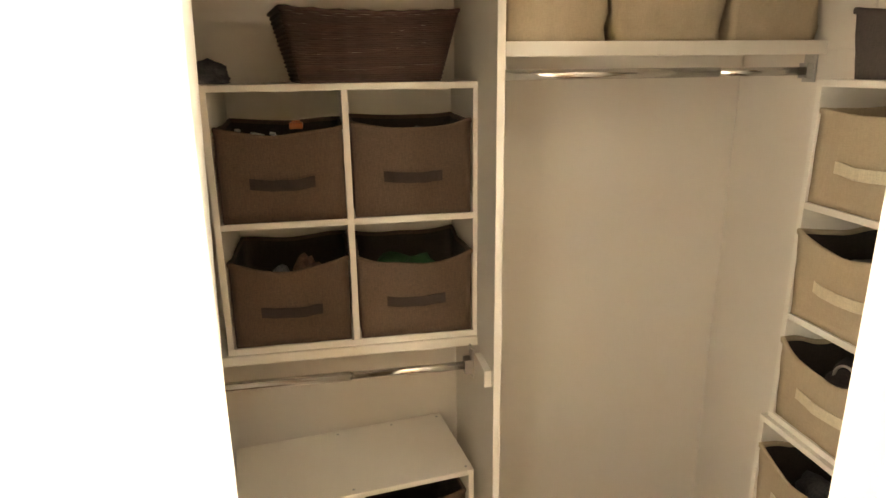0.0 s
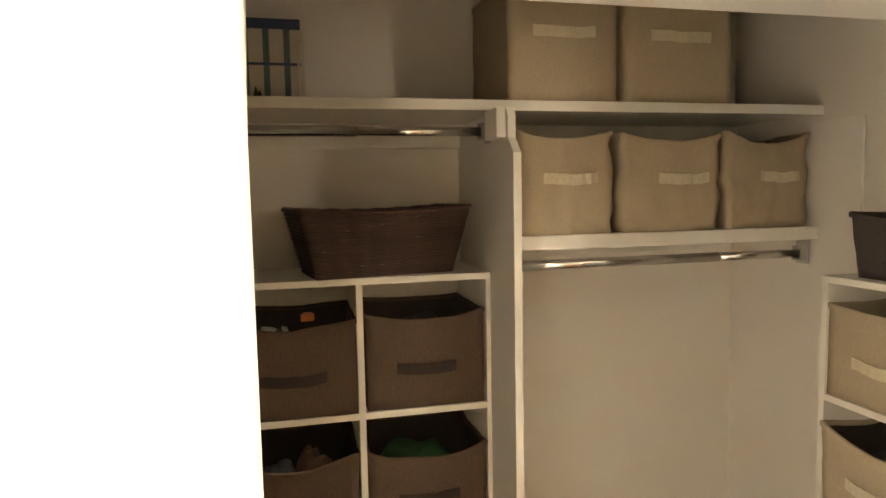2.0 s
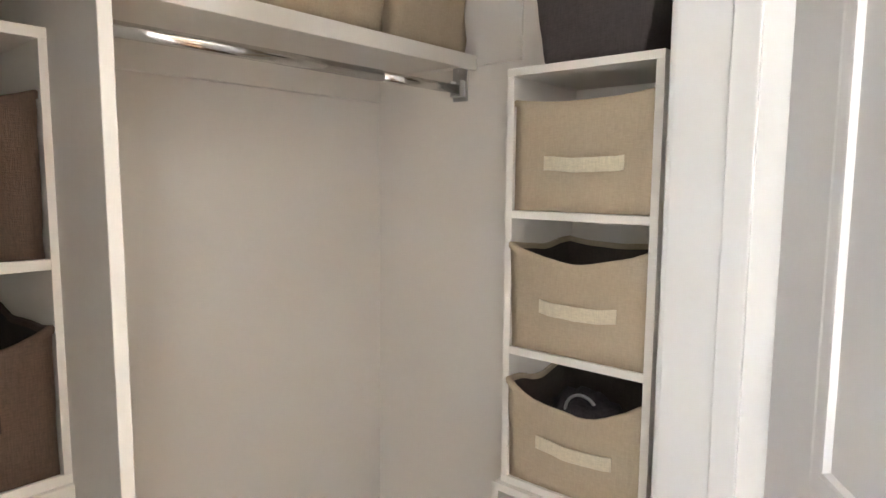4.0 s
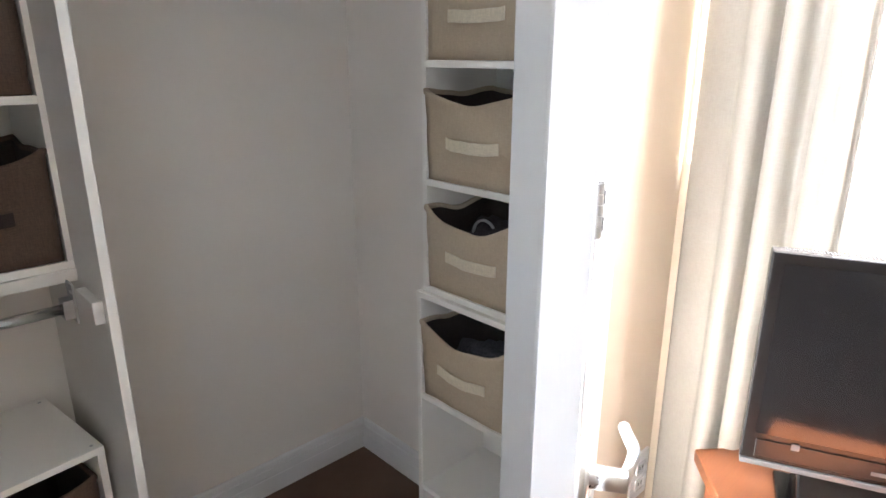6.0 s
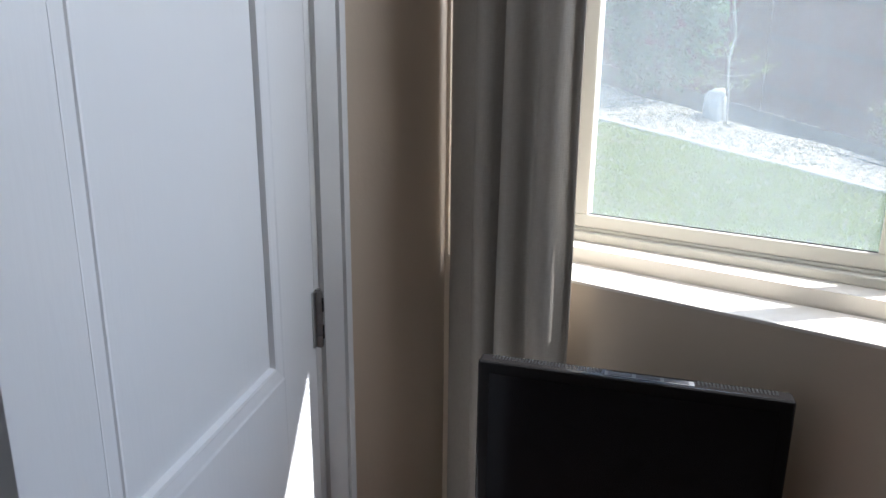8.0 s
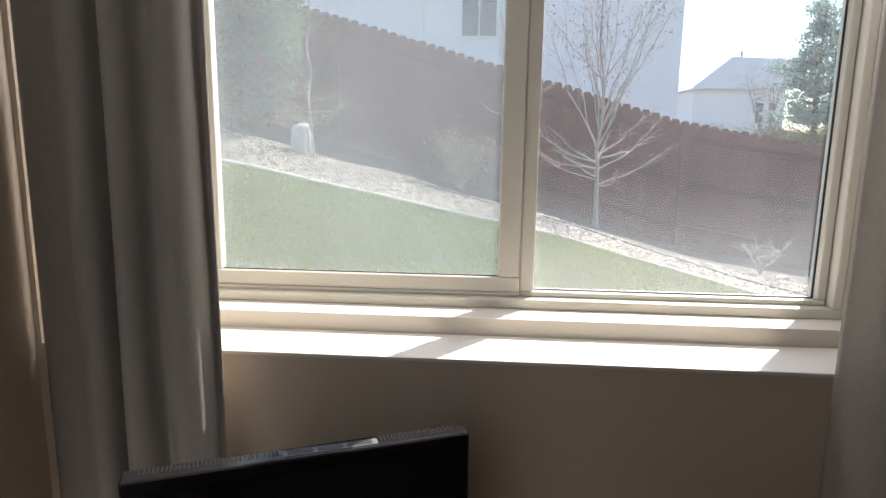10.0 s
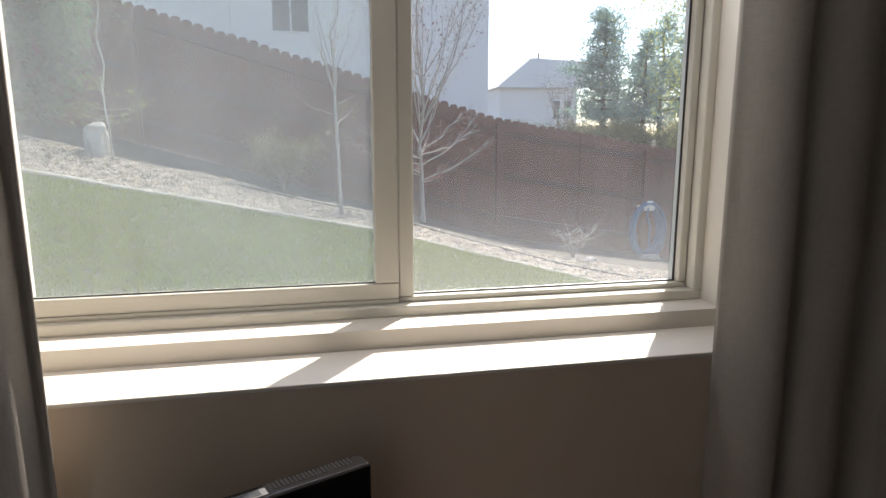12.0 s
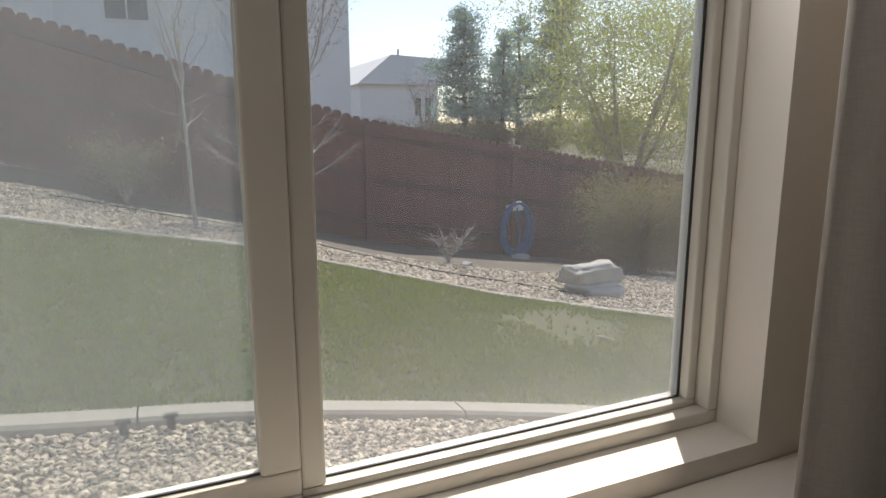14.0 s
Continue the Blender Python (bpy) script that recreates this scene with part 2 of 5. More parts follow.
def casing(name, x0, side, z1, y_wall, facing):
    """An upright moulded casing; x0 is its inner edge, side the way it grows, facing the way its face looks along y."""
    prof = ((0.0, 0.0), (0.0, 0.007), (0.004, 0.010), (0.012, 0.010), (0.014, 0.0045), (0.018, 0.0045), (0.020, 0.012), (0.036, 0.014), (0.052, 0.016), (0.0545, 0.010), (0.058, 0.017), (0.068, 0.017), (0.070, 0.014), (0.070, 0.0))
    bm = bmesh.new()
    rings = []
    for z in (0.0, z1):
        rings.append([bm.verts.new((x0 + side * a * 1.12, y_wall + facing * b * 1.15, z)) for a, b in prof])
    n = len(prof)
    for i in range(n):
        bm.faces.new((rings[0][i], rings[0][(i + 1) % n], rings[1][(i + 1) % n], rings[1][i]))
    bm.faces.new(rings[0])
    bm.faces.new(rings[1])
    bmesh.ops.recalc_face_normals(bm, faces=bm.faces)
    return tagged(part(name, bm, TRIM), "white moulded door casing", "trim", "", "structure")


casing("door_casing", XR + 0.006, 1, ZH + 0.07, Y0, -1)
casing("door_casing", XL - 0.006, -1, ZH + 0.07, Y0, -1)
tagged(boxpart("door_casing", (XL - 0.006, XR + 0.006, Y0 - 0.016, Y0, ZH + 0.004, ZH + 0.072), TRIM, None, 0.004), "white door casing over the double doors", "trim", "", "structure")
casing("door_casing", XR + 0.006, 1, ZH + 0.07, Y1, 1)

catch = thing("door_catch", (1.345, 0.085, ZH), "small cream plate of a ball catch under the door head", "catch")
boxpart("plate", (-0.032, 0.032, -0.014, 0.014, -0.004, 0), CREAM, catch, 0.001)
bm = bmesh.new()
bmesh.ops.create_uvsphere(bm, u_segments=12, v_segments=8, radius=0.008, matrix=Matrix.Translation((0, 0, -0.004)))
part("ball", bm, NICKEL, catch, smooth=True)


def moulding_ring(bm, x0, x1, z0, z1, y, out, w=0.032):
    """A panel moulding: a sloped, stepped ring round a rectangle in the plane y."""
    steps = ((0.0, 0.0), (0.003, -0.0008), (0.018, -0.0022), (0.020, -0.0010), (0.024, -0.0020), (0.027, -0.0100), (w, -0.0100))
    rings = []
    for a, b in steps:
        rings.append([bm.verts.new((x, y + out * b, z)) for x, z in ((x0 + a, z0 + a), (x1 - a, z0 + a), (x1 - a, z1 - a), (x0 + a, z1 - a))])
    for r, q in zip(rings, rings[1:]):
        for i in range(4):
            bm.faces.new((r[i], r[(i + 1) % 4], q[(i + 1) % 4], q[i]))
    return rings[-1]


def door_leaf(name, pin, swing, mirror, width, label):
    """A two-panel leaf. Local x runs from the hinge to the free edge, y = 0 is the room face; mirror: hinged on the other side."""
    s = -1 if mirror else 1
    T, H, HS, FS = 0.035, ZH - 0.012, 0.128, 0.082   # thickness, height, hinge stile, free stile
    leaf = thing(name, (*pin, 0.008), label, "door")
    leaf.rotation_euler = (0, 0, swing)

    def X(a):
        return s * a

    def bx(nm, xa, xb, za, zb):
        boxpart(nm, (min(X(xa), X(xb)), max(X(xa), X(xb)), 0.0, T, za, zb), DOORP, leaf, 0.0008)

    z_low, z_a, z_b, z_top = 0.20, 0.895, 1.110, H - 0.115
    bx("stile", 0.002, HS, 0, H)
    bx("stile", width - FS, width, 0, H)
    for za, zb in ((0, z_low), (z_a, z_b), (z_top, H)):
        bx("rail", HS, width - FS, za, zb)
    for za, zb in ((z_low, z_a), (z_b, z_top)):
        for y, out in ((0.0, -1), (T, 1)):
            bm = bmesh.new()
            xs = sorted((X(HS), X(width - FS)))
            moulding_ring(bm, xs[0], xs[1], za, zb, y, out)
            bmesh.ops.recalc_face_normals(bm, faces=bm.faces)
            part("moulding", bm, DOORP, leaf)
        boxpart("panel", (min(X(HS + 0.022), X(width - FS - 0.022)), max(X(HS + 0.022), X(width - FS - 0.022)), 0.009, T - 0.009, za + 0.022, zb - 0.022), DOORP, leaf, 0)
    for zc in (0.27, 1.152, H - 0.20):
        bm = bmesh.new()
        for g in range(5):
            bm_cyl(bm, (X(-0.001), -0.006, zc - 0.0445 + g * 0.0178 + 0.0005), (X(-0.001), -0.006, zc - 0.0445 + (g + 1) * 0.0178 - 0.0005), 0.0065, n=12)
        for e in (-0.047, 0.0445):
            bm_cyl(bm, (X(-0.001), -0.006, zc + e), (X(-0.001), -0.006, zc + e + 0.0025), 0.005, n=12)
        hinge = part("hinge", bm, STEEL, leaf, "grey steel hinge")
        bm = bmesh.new()
        bm_box(bm, min(X(-0.009), X(0.014)), max(X(-0.009), X(0.014)), -0.0035, 0.0005, zc - 0.0445, zc + 0.0445)
        part("hinge_leaf", bm, STEEL, hinge)
        bm = bmesh.new()
        for dz in (-0.022, 0.022):
            bm_box(bm, min(X(-0.003), X(0.001)), max(X(-0.003), X(0.001)), -0.0136, -0.010, zc + dz - 0.011, zc + dz + 0.011)
        part("slot", bm, BLACK, hinge)
    return leaf


def lever(leaf, a, s, z):
    """A curved lever on a round rose, on the room face."""
    bm = bmesh.new()
    c = (s * a, 0, z)
    bm_cyl(bm, (c[0], 0.0, z), (c[0], -0.008, z), 0.033, 0.031, n=32)
    bm_cyl(bm, (c[0], -0.008, z), (c[0], -0.012, z), 0.031, 0.022, n=32)
    rose = part("rose", bm, NICKEL, leaf, "round satin nickel rose", True)
    bm = bmesh.new()
    bm_cyl(bm, (c[0], -0.010, z), (c[0], -0.045, z), 0.011, 0.0105, n=20)
    pts = [Vector((c[0] - s * t * 0.072, -0.042 - 0.010 * math.sin(t * 3.0), z + 0.016 * t * t + 0.006 * math.sin(t * 5))) for t in [i / 9 for i in range(10)]]
    rings = []
    for i, p in enumerate(pts):
        h = 0.011 - 0.004 * i / 9
        rings.append([bm.verts.new(p + Vector((0, 0.006 * math.cos(k * math.pi / 4), h * math.sin(k * math.pi / 4)))) for k in range(8)])
    for r, q in zip(rings, rings[1:]):
        for k in range(8):
            bm.faces.new((r[k], r[(k + 1) % 8], q[(k + 1) % 8], q[k]))
    bm.faces.new(rings[0])
    bm.faces.new(rings[-1])
    bmesh.ops.recalc_face_normals(bm, faces=bm.faces)
    part("lever", bm, NICKEL, leaf, "curved satin nickel lever", True)


RIGHT = door_leaf("door_1", (1.858, 0.0), radians(32), True, 0.568, "white two-panel closet door, half open, with lever handle")
lever(RIGHT, 0.568 - 0.062, -1, 1.026)
LEFT = door_leaf("door_2", (0.774, 0.002), radians(-97), False, 0.55, "white two-panel closet door swung wide open")
lever(LEFT, 0.55 - 0.062, 1, 1.015)

# ---------------------------------------------------------------- closet fittings


def baseboard(name, a, b, out):
    """A stepped baseboard from a to b; out is the way it faces."""
    prof = ((0, 0), (0.014, 0), (0.014, 0.068), (0.0125, 0.071), (0.0125, 0.074), (0.0135, 0.077), (0.0125, 0.103), (0.009, 0.106), (0.009, 0.109), (0.0085, 0.125), (0.005, 0.132), (0, 0.132))
    bm = bmesh.new()
    rings = [[bm.verts.new((p[0] + out[0] * d, p[1] + out[1] * d, z * 0.89)) for d, z in prof] for p in (a, b)]
    n = len(prof)
    for i in range(n):
        bm.faces.new((rings[0][i], rings[0][(i + 1) % n], rings[1][(i + 1) % n], rings[1][i]))
    for r in rings:
        bm.faces.new(r)
    bmesh.ops.recalc_face_normals(bm, faces=bm.faces)
    tagged(part(name, bm, TRIM), "white stepped baseboard", "baseboard", "", "structure")


baseboard("baseboard", (1.322, YB), (XW - 0.004, YB), (0, -1))
baseboard("baseboard", (XW, YB - 0.016), (XW, 0.56), (-1, 0))
baseboard("baseboard", (XW, Y0 - 0.016), (XW, ROOM_Y), (-1, 0))
baseboard("baseboard", (XR + 0.08, Y0), (XW - 0.016, Y0), (0, -1))


def partition():
    prof = ((0.668, 0.0), (0.668, 1.925), (0.703, 1.958), (0.703, 2.008), (0.715, 2.026), (YB, 2.026), (YB, 0.0))
    bm = bmesh.new()
    r0 = [bm.verts.new((1.303, y, z)) for y, z in prof]
    r1 = [bm.verts.new((1.3215, y, z)) for y, z in prof]
    bm.faces.new(r0)
    bm.faces.new(r1)
    n = len(prof)
    for i in range(n):
        bm.faces.new((r0[i], r0[(i + 1) % n], r1[(i + 1) % n], r1[i]))
    bmesh.ops.recalc_face_normals(bm, faces=bm.faces)
    bevel(bm, 0.0015)
    tagged(part("closet_partition", bm, SHELFP), "tall white partition panel with a notched top", "panel")


partition()


def shelf(name, x0, x1, y0, z1, lip, label):
    ob = thing(name, ((x0 + x1) / 2, (y0 + YB) / 2, z1), label, "shelf")
    boxpart("board", (x0 - ob.location.x, x1 - ob.location.x, y0 + 0.012 - ob.location.y, YB - ob.location.y, -0.019, 0), SHELFP, ob, 0.001)
    boxpart("front_lip", (x0 - ob.location.x, x1 - ob.location.x, y0 - ob.location.y, y0 + 0.0115 - ob.location.y, -lip, 0.0005), SHELFP, ob, 0.002)
    boxpart("cleat", (x0 - ob.location.x, x1 - ob.location.x, YB - 0.018 - ob.location.y, YB - ob.location.y, -0.085, -0.0195), SHELFP, ob, 0.0015)
    return ob


shelf("top_shelf", -0.298, XW - 0.002, 0.785, 2.052, 0.024, "long white painted top shelf on cleats")
shelf("bin_shelf", 1.322, XW - 0.009, 0.785, 1.735, 0.034, "white painted shelf holding a row of cloth bins")
shelf("organizer_shelf", -0.298, 1.3025, 0.835, 0.985, 0.024, "white painted shelf under the cube organizer")
tagged(boxpart("trim_panel", (XW - 0.0080, XW - 0.0005, 0.660, YB, 1.712, 2.012), CLOSET, None, 0.0015), "off-white panel fixed to the closet wall", "trim", "", "structure")
tagged(boxpart("bracket_block", (1.2835, 1.3025, 0.684, 0.790, 0.915, 0.960), SHELFP, None, 0.003), "white block screwed to the partition under the shelf", "block")
tagged(boxpart("bracket_block", (1.280, 1.3025, 0.712, 0.800, 1.960, 2.026), SHELFP, None, 0.003), "white block screwed to the partition under the shelf", "block")


def rod(name, x0, x1, y, z, split, label, ends):
    ob = thing(name, ((x0 + x1) / 2, y, z), label, "closet rod")
    cx = ob.location.x
    for nm, a, b, r in (("outer_tube", x0, split, 0.0125), ("inner_tube", split, x1, 0.0108)):
        bm = bmesh.new()
        bm_cyl(bm, (a - cx, 0, 0), (b - cx, 0, 0), r, n=24)
        part(nm, bm, CHROME, ob, "", True)
    for e, s in ends:
        bm = bmesh.new()
        bm_box(bm, e - cx - 0.0035, e - cx, -0.022, 0.022, -0.028, 0.052) if s > 0 else bm_box(bm, e - cx, e - cx + 0.0035, -0.022, 0.022, -0.028, 0.052)
        bm_box(bm, e - cx - s * 0.022, e - cx, -0.016, -0.0135, -0.016, 0.02)
        bm_box(bm, e - cx - s * 0.022, e - cx, 0.0135, 0.016, -0.016, 0.02)
        bm_box(bm, e - cx - s * 0.022, e - cx, -0.016, 0.016, -0.0185, -0.016)
        bracket = part("bracket", bm, STEEL, ob, "zinc plated rod bracket")
        bm = bmesh.new()
        for dz in (0.034, 0.045):
            bm_cyl(bm, (e - cx - s * 0.0035, 0.008 if dz > 0.04 else -0.008, dz), (e - cx - s * 0.006, 0.008 if dz > 0.04 else -0.008, dz), 0.004, n=10)
        part("screw", bm, STEEL, bracket)
    return ob


rod("closet_rod", -0.298, 1.300, 0.835, 1.985, 0.985, "chrome telescopic closet rod under the top shelf", ((1.300, 1),))
rod("closet_rod", 1.3225, 2.194, 0.835, 1.660, 1.93, "chrome telescopic closet rod under the bin shelf", ((2.1965, 1),))
rod("closet_rod", -0.298, 1.2815, 0.815, 0.915, 0.96, "chrome telescopic closet rod under the organizer", ((1.2825, 1),))


def cube_unit(name, origin, turn, cols, rows, cw, ch, depth, t, label, category="organizer", back=True, top_over=0.0):
    """A cube organizer. Local x along the front, y into the depth, z up from its base."""
    ob = thing(name, origin, label, category)
    ob.rotation_euler = (0, 0, turn)
    W, H = cols * cw + t, rows * ch + t
    boxpart("top", (-top_over, W + top_over, -top_over, depth, H - t, H), MELA, ob, 0.001)
    boxpart("bottom", (0, W, 0, depth, 0, t), MELA, ob, 0.001)
    for x in (0, W - t):
        boxpart("side", (x, x + t, 0.001, depth, t, H - t), MELA, ob, 0.0008)
    for i in range(1, cols):
        boxpart("divider", (i * cw, i * cw + t, 0.002, depth - 0.004, t, H - t), MELA, ob, 0.0008)
    for j in range(1, rows):
        for i in range(cols):
            boxpart("cell_shelf", (i * cw + t, i * cw + cw, 0.0015, depth - 0.004, j * ch, j * ch + t), MELA, ob, 0.0008)
    if back:
        boxpart("back_panel", (t, W - t, depth - 0.004, depth - 0.001, t, H - t), MELA, ob, 0)
    return ob


cube_unit("cube_organizer", (0.660, 0.845, 0.9855), 0, 2, 2, 0.316, 0.323, 0.288, 0.0155, "white two-by-two cube organizer with brown bins")
low = cube_unit("low_organizer", (0.656, 0.729, 0.0), radians(7.5), 2, 2, 0.311, 0.288, 0.320, 0.0155, "low white organizer with screw holes in its top")
for x, y in ((0.30, 0.02), (0.30, 0.30), (0.015, 0.02), (0.62, 0.02), (0.62, 0.30), (0.47, 0.30)):
    bm = bmesh.new()
    bm_cyl(bm, (x, y, 0.5912), (x, y, 0.5922), 0.0040, n=10)
    part("screw_head", bm, STEEL, low)
cube_unit("bin_tower", (1.965, 0.532, 0.847), radians(-90), 1, 3, 0.283, 0.2615, 0.236, 0.0145, "narrow white tower of cubes with linen bins")
cube_unit("bin_tower", (1.954, 0.545, 0.0), radians(-90), 1, 3, 0.298, 0.277, 0.247, 0.0145, "white lower tower of cubes, two of them empty")


def cloth_bin(name, at, turn, w, d, h, mat, lining, strap_mat, label, sag=0.02, strap=(0.55, 0.025), strap_z=0.5, wrinkle=0.003, seed=0, flare=0.0, rim_mat=None, tilt=0.0, group="", strap_at=0.5):
    """An open cloth bin with a slack rim. Local x along its front, y into the depth; the base centre of the front is the origin."""
    ob = thing(name, at, label, "storage bin", group)
    ob.rotation_euler = (0, 0, turn)
    N = 14
    per = []
    for i in range(N):
        per.append((i / N, 0.0, "f"))
    for i in range(N):
        per.append((1.0, i / N, "s"))
    for i in range(N):
        per.append((1 - i / N, 1.0, "b"))
    for i in range(N):
        per.append((0.0, 1 - i / N, "s"))
    LV = 9

    def point(u, v, k, inset, slot):
        f = k / (LV - 1)
        top = 1.0
        drop = 0.0
        if slot == "f":
            drop = sag * (math.sin(math.pi * u) ** 0.8 if u > 0 else 0)
        elif slot == "b":
            drop = 0.3 * sag * math.sin(math.pi * u)
        else:
            drop = sag * 0.25 * math.sin(math.pi * v)
        drop += 0.25 * sag * noise.noise((u * 3 + seed, v * 3, 2.3))
        z = f * (h - drop)
        fl = 1 + flare * f
        x = (u - 0.5) * (w - 2 * inset) * fl
        y = inset + v * (d - 2 * inset)
        bulge = 0.006 * math.sin(math.pi * min(1, f * 1.1)) * (math.sin(math.pi * (u if slot in "fb" else v)))
        n = wrinkle * noise.noise((u * 5 + seed * 3.1, v * 5, f * 4)) + 0.6 * wrinkle * noise.noise((u * 13 + seed, v * 11, f * 9 + seed))
        if slot == "f":
            y += -bulge * 0.6 + n + tilt * f
        elif slot == "b":
            y += bulge * 0.3 + n
        else:
            x += (1 if u > 0.5 else -1) * (bulge * 0.3 + n)
        return Vector((x, y, z))

    def shell(inset, mat_, nm, lift=0.0):
        bm = bmesh.new()
        rings = [[bm.verts.new(point(u, v, k, inset, sl) + Vector((0, 0, lift))) for u, v, sl in per] for k in range(LV)]
        M = len(per)
        for r, q in zip(rings, rings[1:]):
            for i in range(M):
                bm.faces.new((r[i], r[(i + 1) % M], q[(i + 1) % M], q[i]))
        bm.faces.new(rings[0])
        bmesh.ops.recalc_face_normals(bm, faces=bm.faces)
        return part(nm, bm, mat_, ob, "", True)

    shell(0.0, mat, "shell")
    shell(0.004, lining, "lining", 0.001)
    bm = bmesh.new()
    rings = []
    for a, b in ((-0.0022, -0.009), (-0.0028, 0.000), (-0.001, 0.003), (0.003, 0.003), (0.005, 0.0), (0.005, -0.008)):
        rings.append([bm.verts.new(point(u, v, LV - 1, a, sl) + Vector((0, 0, b))) for u, v, sl in per])
    M = len(per)
    for r, q in zip(rings, rings[1:]):
        for i in range(M):
            bm.faces.new((r[i], r[(i + 1) % M], q[(i + 1) % M], q[i]))
    bmesh.ops.recalc_face_normals(bm, faces=bm.faces)
    part("rim", bm, rim_mat or mat, ob, "", True)
    if strap:
        sw, sh = strap[0] * w, strap[1]
        bm = bmesh.new()
        K = 12
        fr, bk = [], []
        for i in range(K + 1):
            u = strap_at + (i / K - 0.5) * strap[0]
            base = point(u, 0, int(strap_z * (LV - 1)), 0, "f")
            bow = 0.008 * math.sin(math.pi * i / K)
            zc = strap_z * h - 0.004 * math.sin(math.pi * i / K) + 0.003 * noise.noise((i * 0.4 + seed, 1.7, seed))
            for lst, dy in ((fr, -0.004 - bow), (bk, -0.0015 - bow)):
                lst.append((bm.verts.new((base.x, base.y + dy, zc - sh / 2)), bm.verts.new((base.x, base.y + dy, zc + sh / 2))))
        for i in range(K):
            bm.faces.new((fr[i][0], fr[i + 1][0], fr[i + 1][1], fr[i][1]))
            bm.faces.new((bk[i][1], bk[i + 1][1], bk[i + 1][0], bk[i][0]))
            for e in (0, 1):
                bm.faces.new((fr[i][e], fr[i + 1][e], bk[i + 1][e], bk[i][e]))
        for i in (0, K):
            bm.faces.new((fr[i][0], fr[i][1], bk[i][1], bk[i][0]))
        bmesh.ops.recalc_face_normals(bm, faces=bm.faces)
        part("handle_strap", bm, strap_mat, ob, "", False)
    return ob


STRAP = weave("dark_strap", (0.045, 0.03, 0.026), (0.035, 0.025, 0.02), 0.001, 0.3, slub=0.2)
BR = "brown cloth bin with dark strap in organizer"
cx0, cx1 = 0.6755 + 0.1505, 0.9915 + 0.1505
cloth_bin("fabric_bin", (cx1, 0.853, 1.3245), 0, 0.290, 0.265, 0.232, BROWN, BROWN_IN, STRAP, BR, 0.018, (0.50, 0.026), 0.43, seed=1, group="brown bins")
cloth_bin("fabric_bin", (cx0 + 0.002, 0.850, 1.3245), 0, 0.292, 0.265, 0.228, BROWN, BROWN_IN, STRAP, BR + ", full", 0.022, (0.52, 0.026), 0.42, seed=2, group="brown bins")
cloth_bin("fabric_bin", (cx1, 0.850, 1.002), 0, 0.292, 0.265, 0.222, BROWN, BROWN_IN, STRAP, BR + " with a green cloth", 0.030, (0.52, 0.026), 0.45, seed=3, group="brown bins")
cloth_bin("fabric_bin", (cx0, 0.852, 1.002), 0, 0.290, 0.265, 0.222, BROWN, BROWN_IN, STRAP, BR + " with bundled cloth", 0.028, (0.52, 0.026), 0.42, seed=4, group="brown bins")
for i, x in enumerate((0.163, 0.475)):
    cloth_bin("fabric_bin", (low.location + Matrix.Rotation(radians(7.5), 3, "Z") @ Vector((x, 0.013, 0.3045))), radians(7.5), 0.280, 0.27, 0.22, BROWN, BROWN_IN, STRAP, "dark brown cloth bin in the low organizer", 0.02, (0.5, 0.026), 0.45, seed=5 + i, group="low brown bins")

LB = "beige linen bin with a cream label strip"
for i, (x, w, h, sg) in enumerate(((1.482, 0.236, 0.248, 0.022), (1.768, 0.268, 0.242, 0.020), (2.045, 0.236, 0.246, 0.030))):
    cloth_bin("linen_bin", (x, 0.796, 1.7355), 0, w, 0.30, h, BEIGE, BEIGE, CREAM, LB + " on the lower shelf", sg, (0.60 if i < 1 else 0.53, 0.026), 0.55, 0.015, 11 + i, 0.0, group="linen bins on shelf", strap_at=(0.54, 0.61, 0.63)[i])
for i, (x, w) in enumerate(((1.478, 0.272), (1.786, 0.290))):
    cloth_bin("linen_bin", (x, 0.800, 2.0525), 0, w, 0.30, 0.29, BEIGE, BEIGE, CREAM, LB + " on the top shelf", 0.012, (0.58, 0.026), 0.56, 0.004, 17 + i, group="linen bins on top")
# every tower bin but the top one gets a dark brown inside
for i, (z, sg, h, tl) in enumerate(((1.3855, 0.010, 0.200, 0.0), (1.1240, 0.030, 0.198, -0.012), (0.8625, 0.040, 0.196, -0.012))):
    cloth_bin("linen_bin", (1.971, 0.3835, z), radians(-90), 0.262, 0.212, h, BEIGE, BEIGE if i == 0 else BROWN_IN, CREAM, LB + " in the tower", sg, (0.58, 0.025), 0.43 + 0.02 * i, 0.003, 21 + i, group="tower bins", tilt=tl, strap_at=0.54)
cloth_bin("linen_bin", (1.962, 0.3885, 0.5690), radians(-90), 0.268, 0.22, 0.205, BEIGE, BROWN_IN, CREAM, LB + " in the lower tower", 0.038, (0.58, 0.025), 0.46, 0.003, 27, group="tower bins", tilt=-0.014)


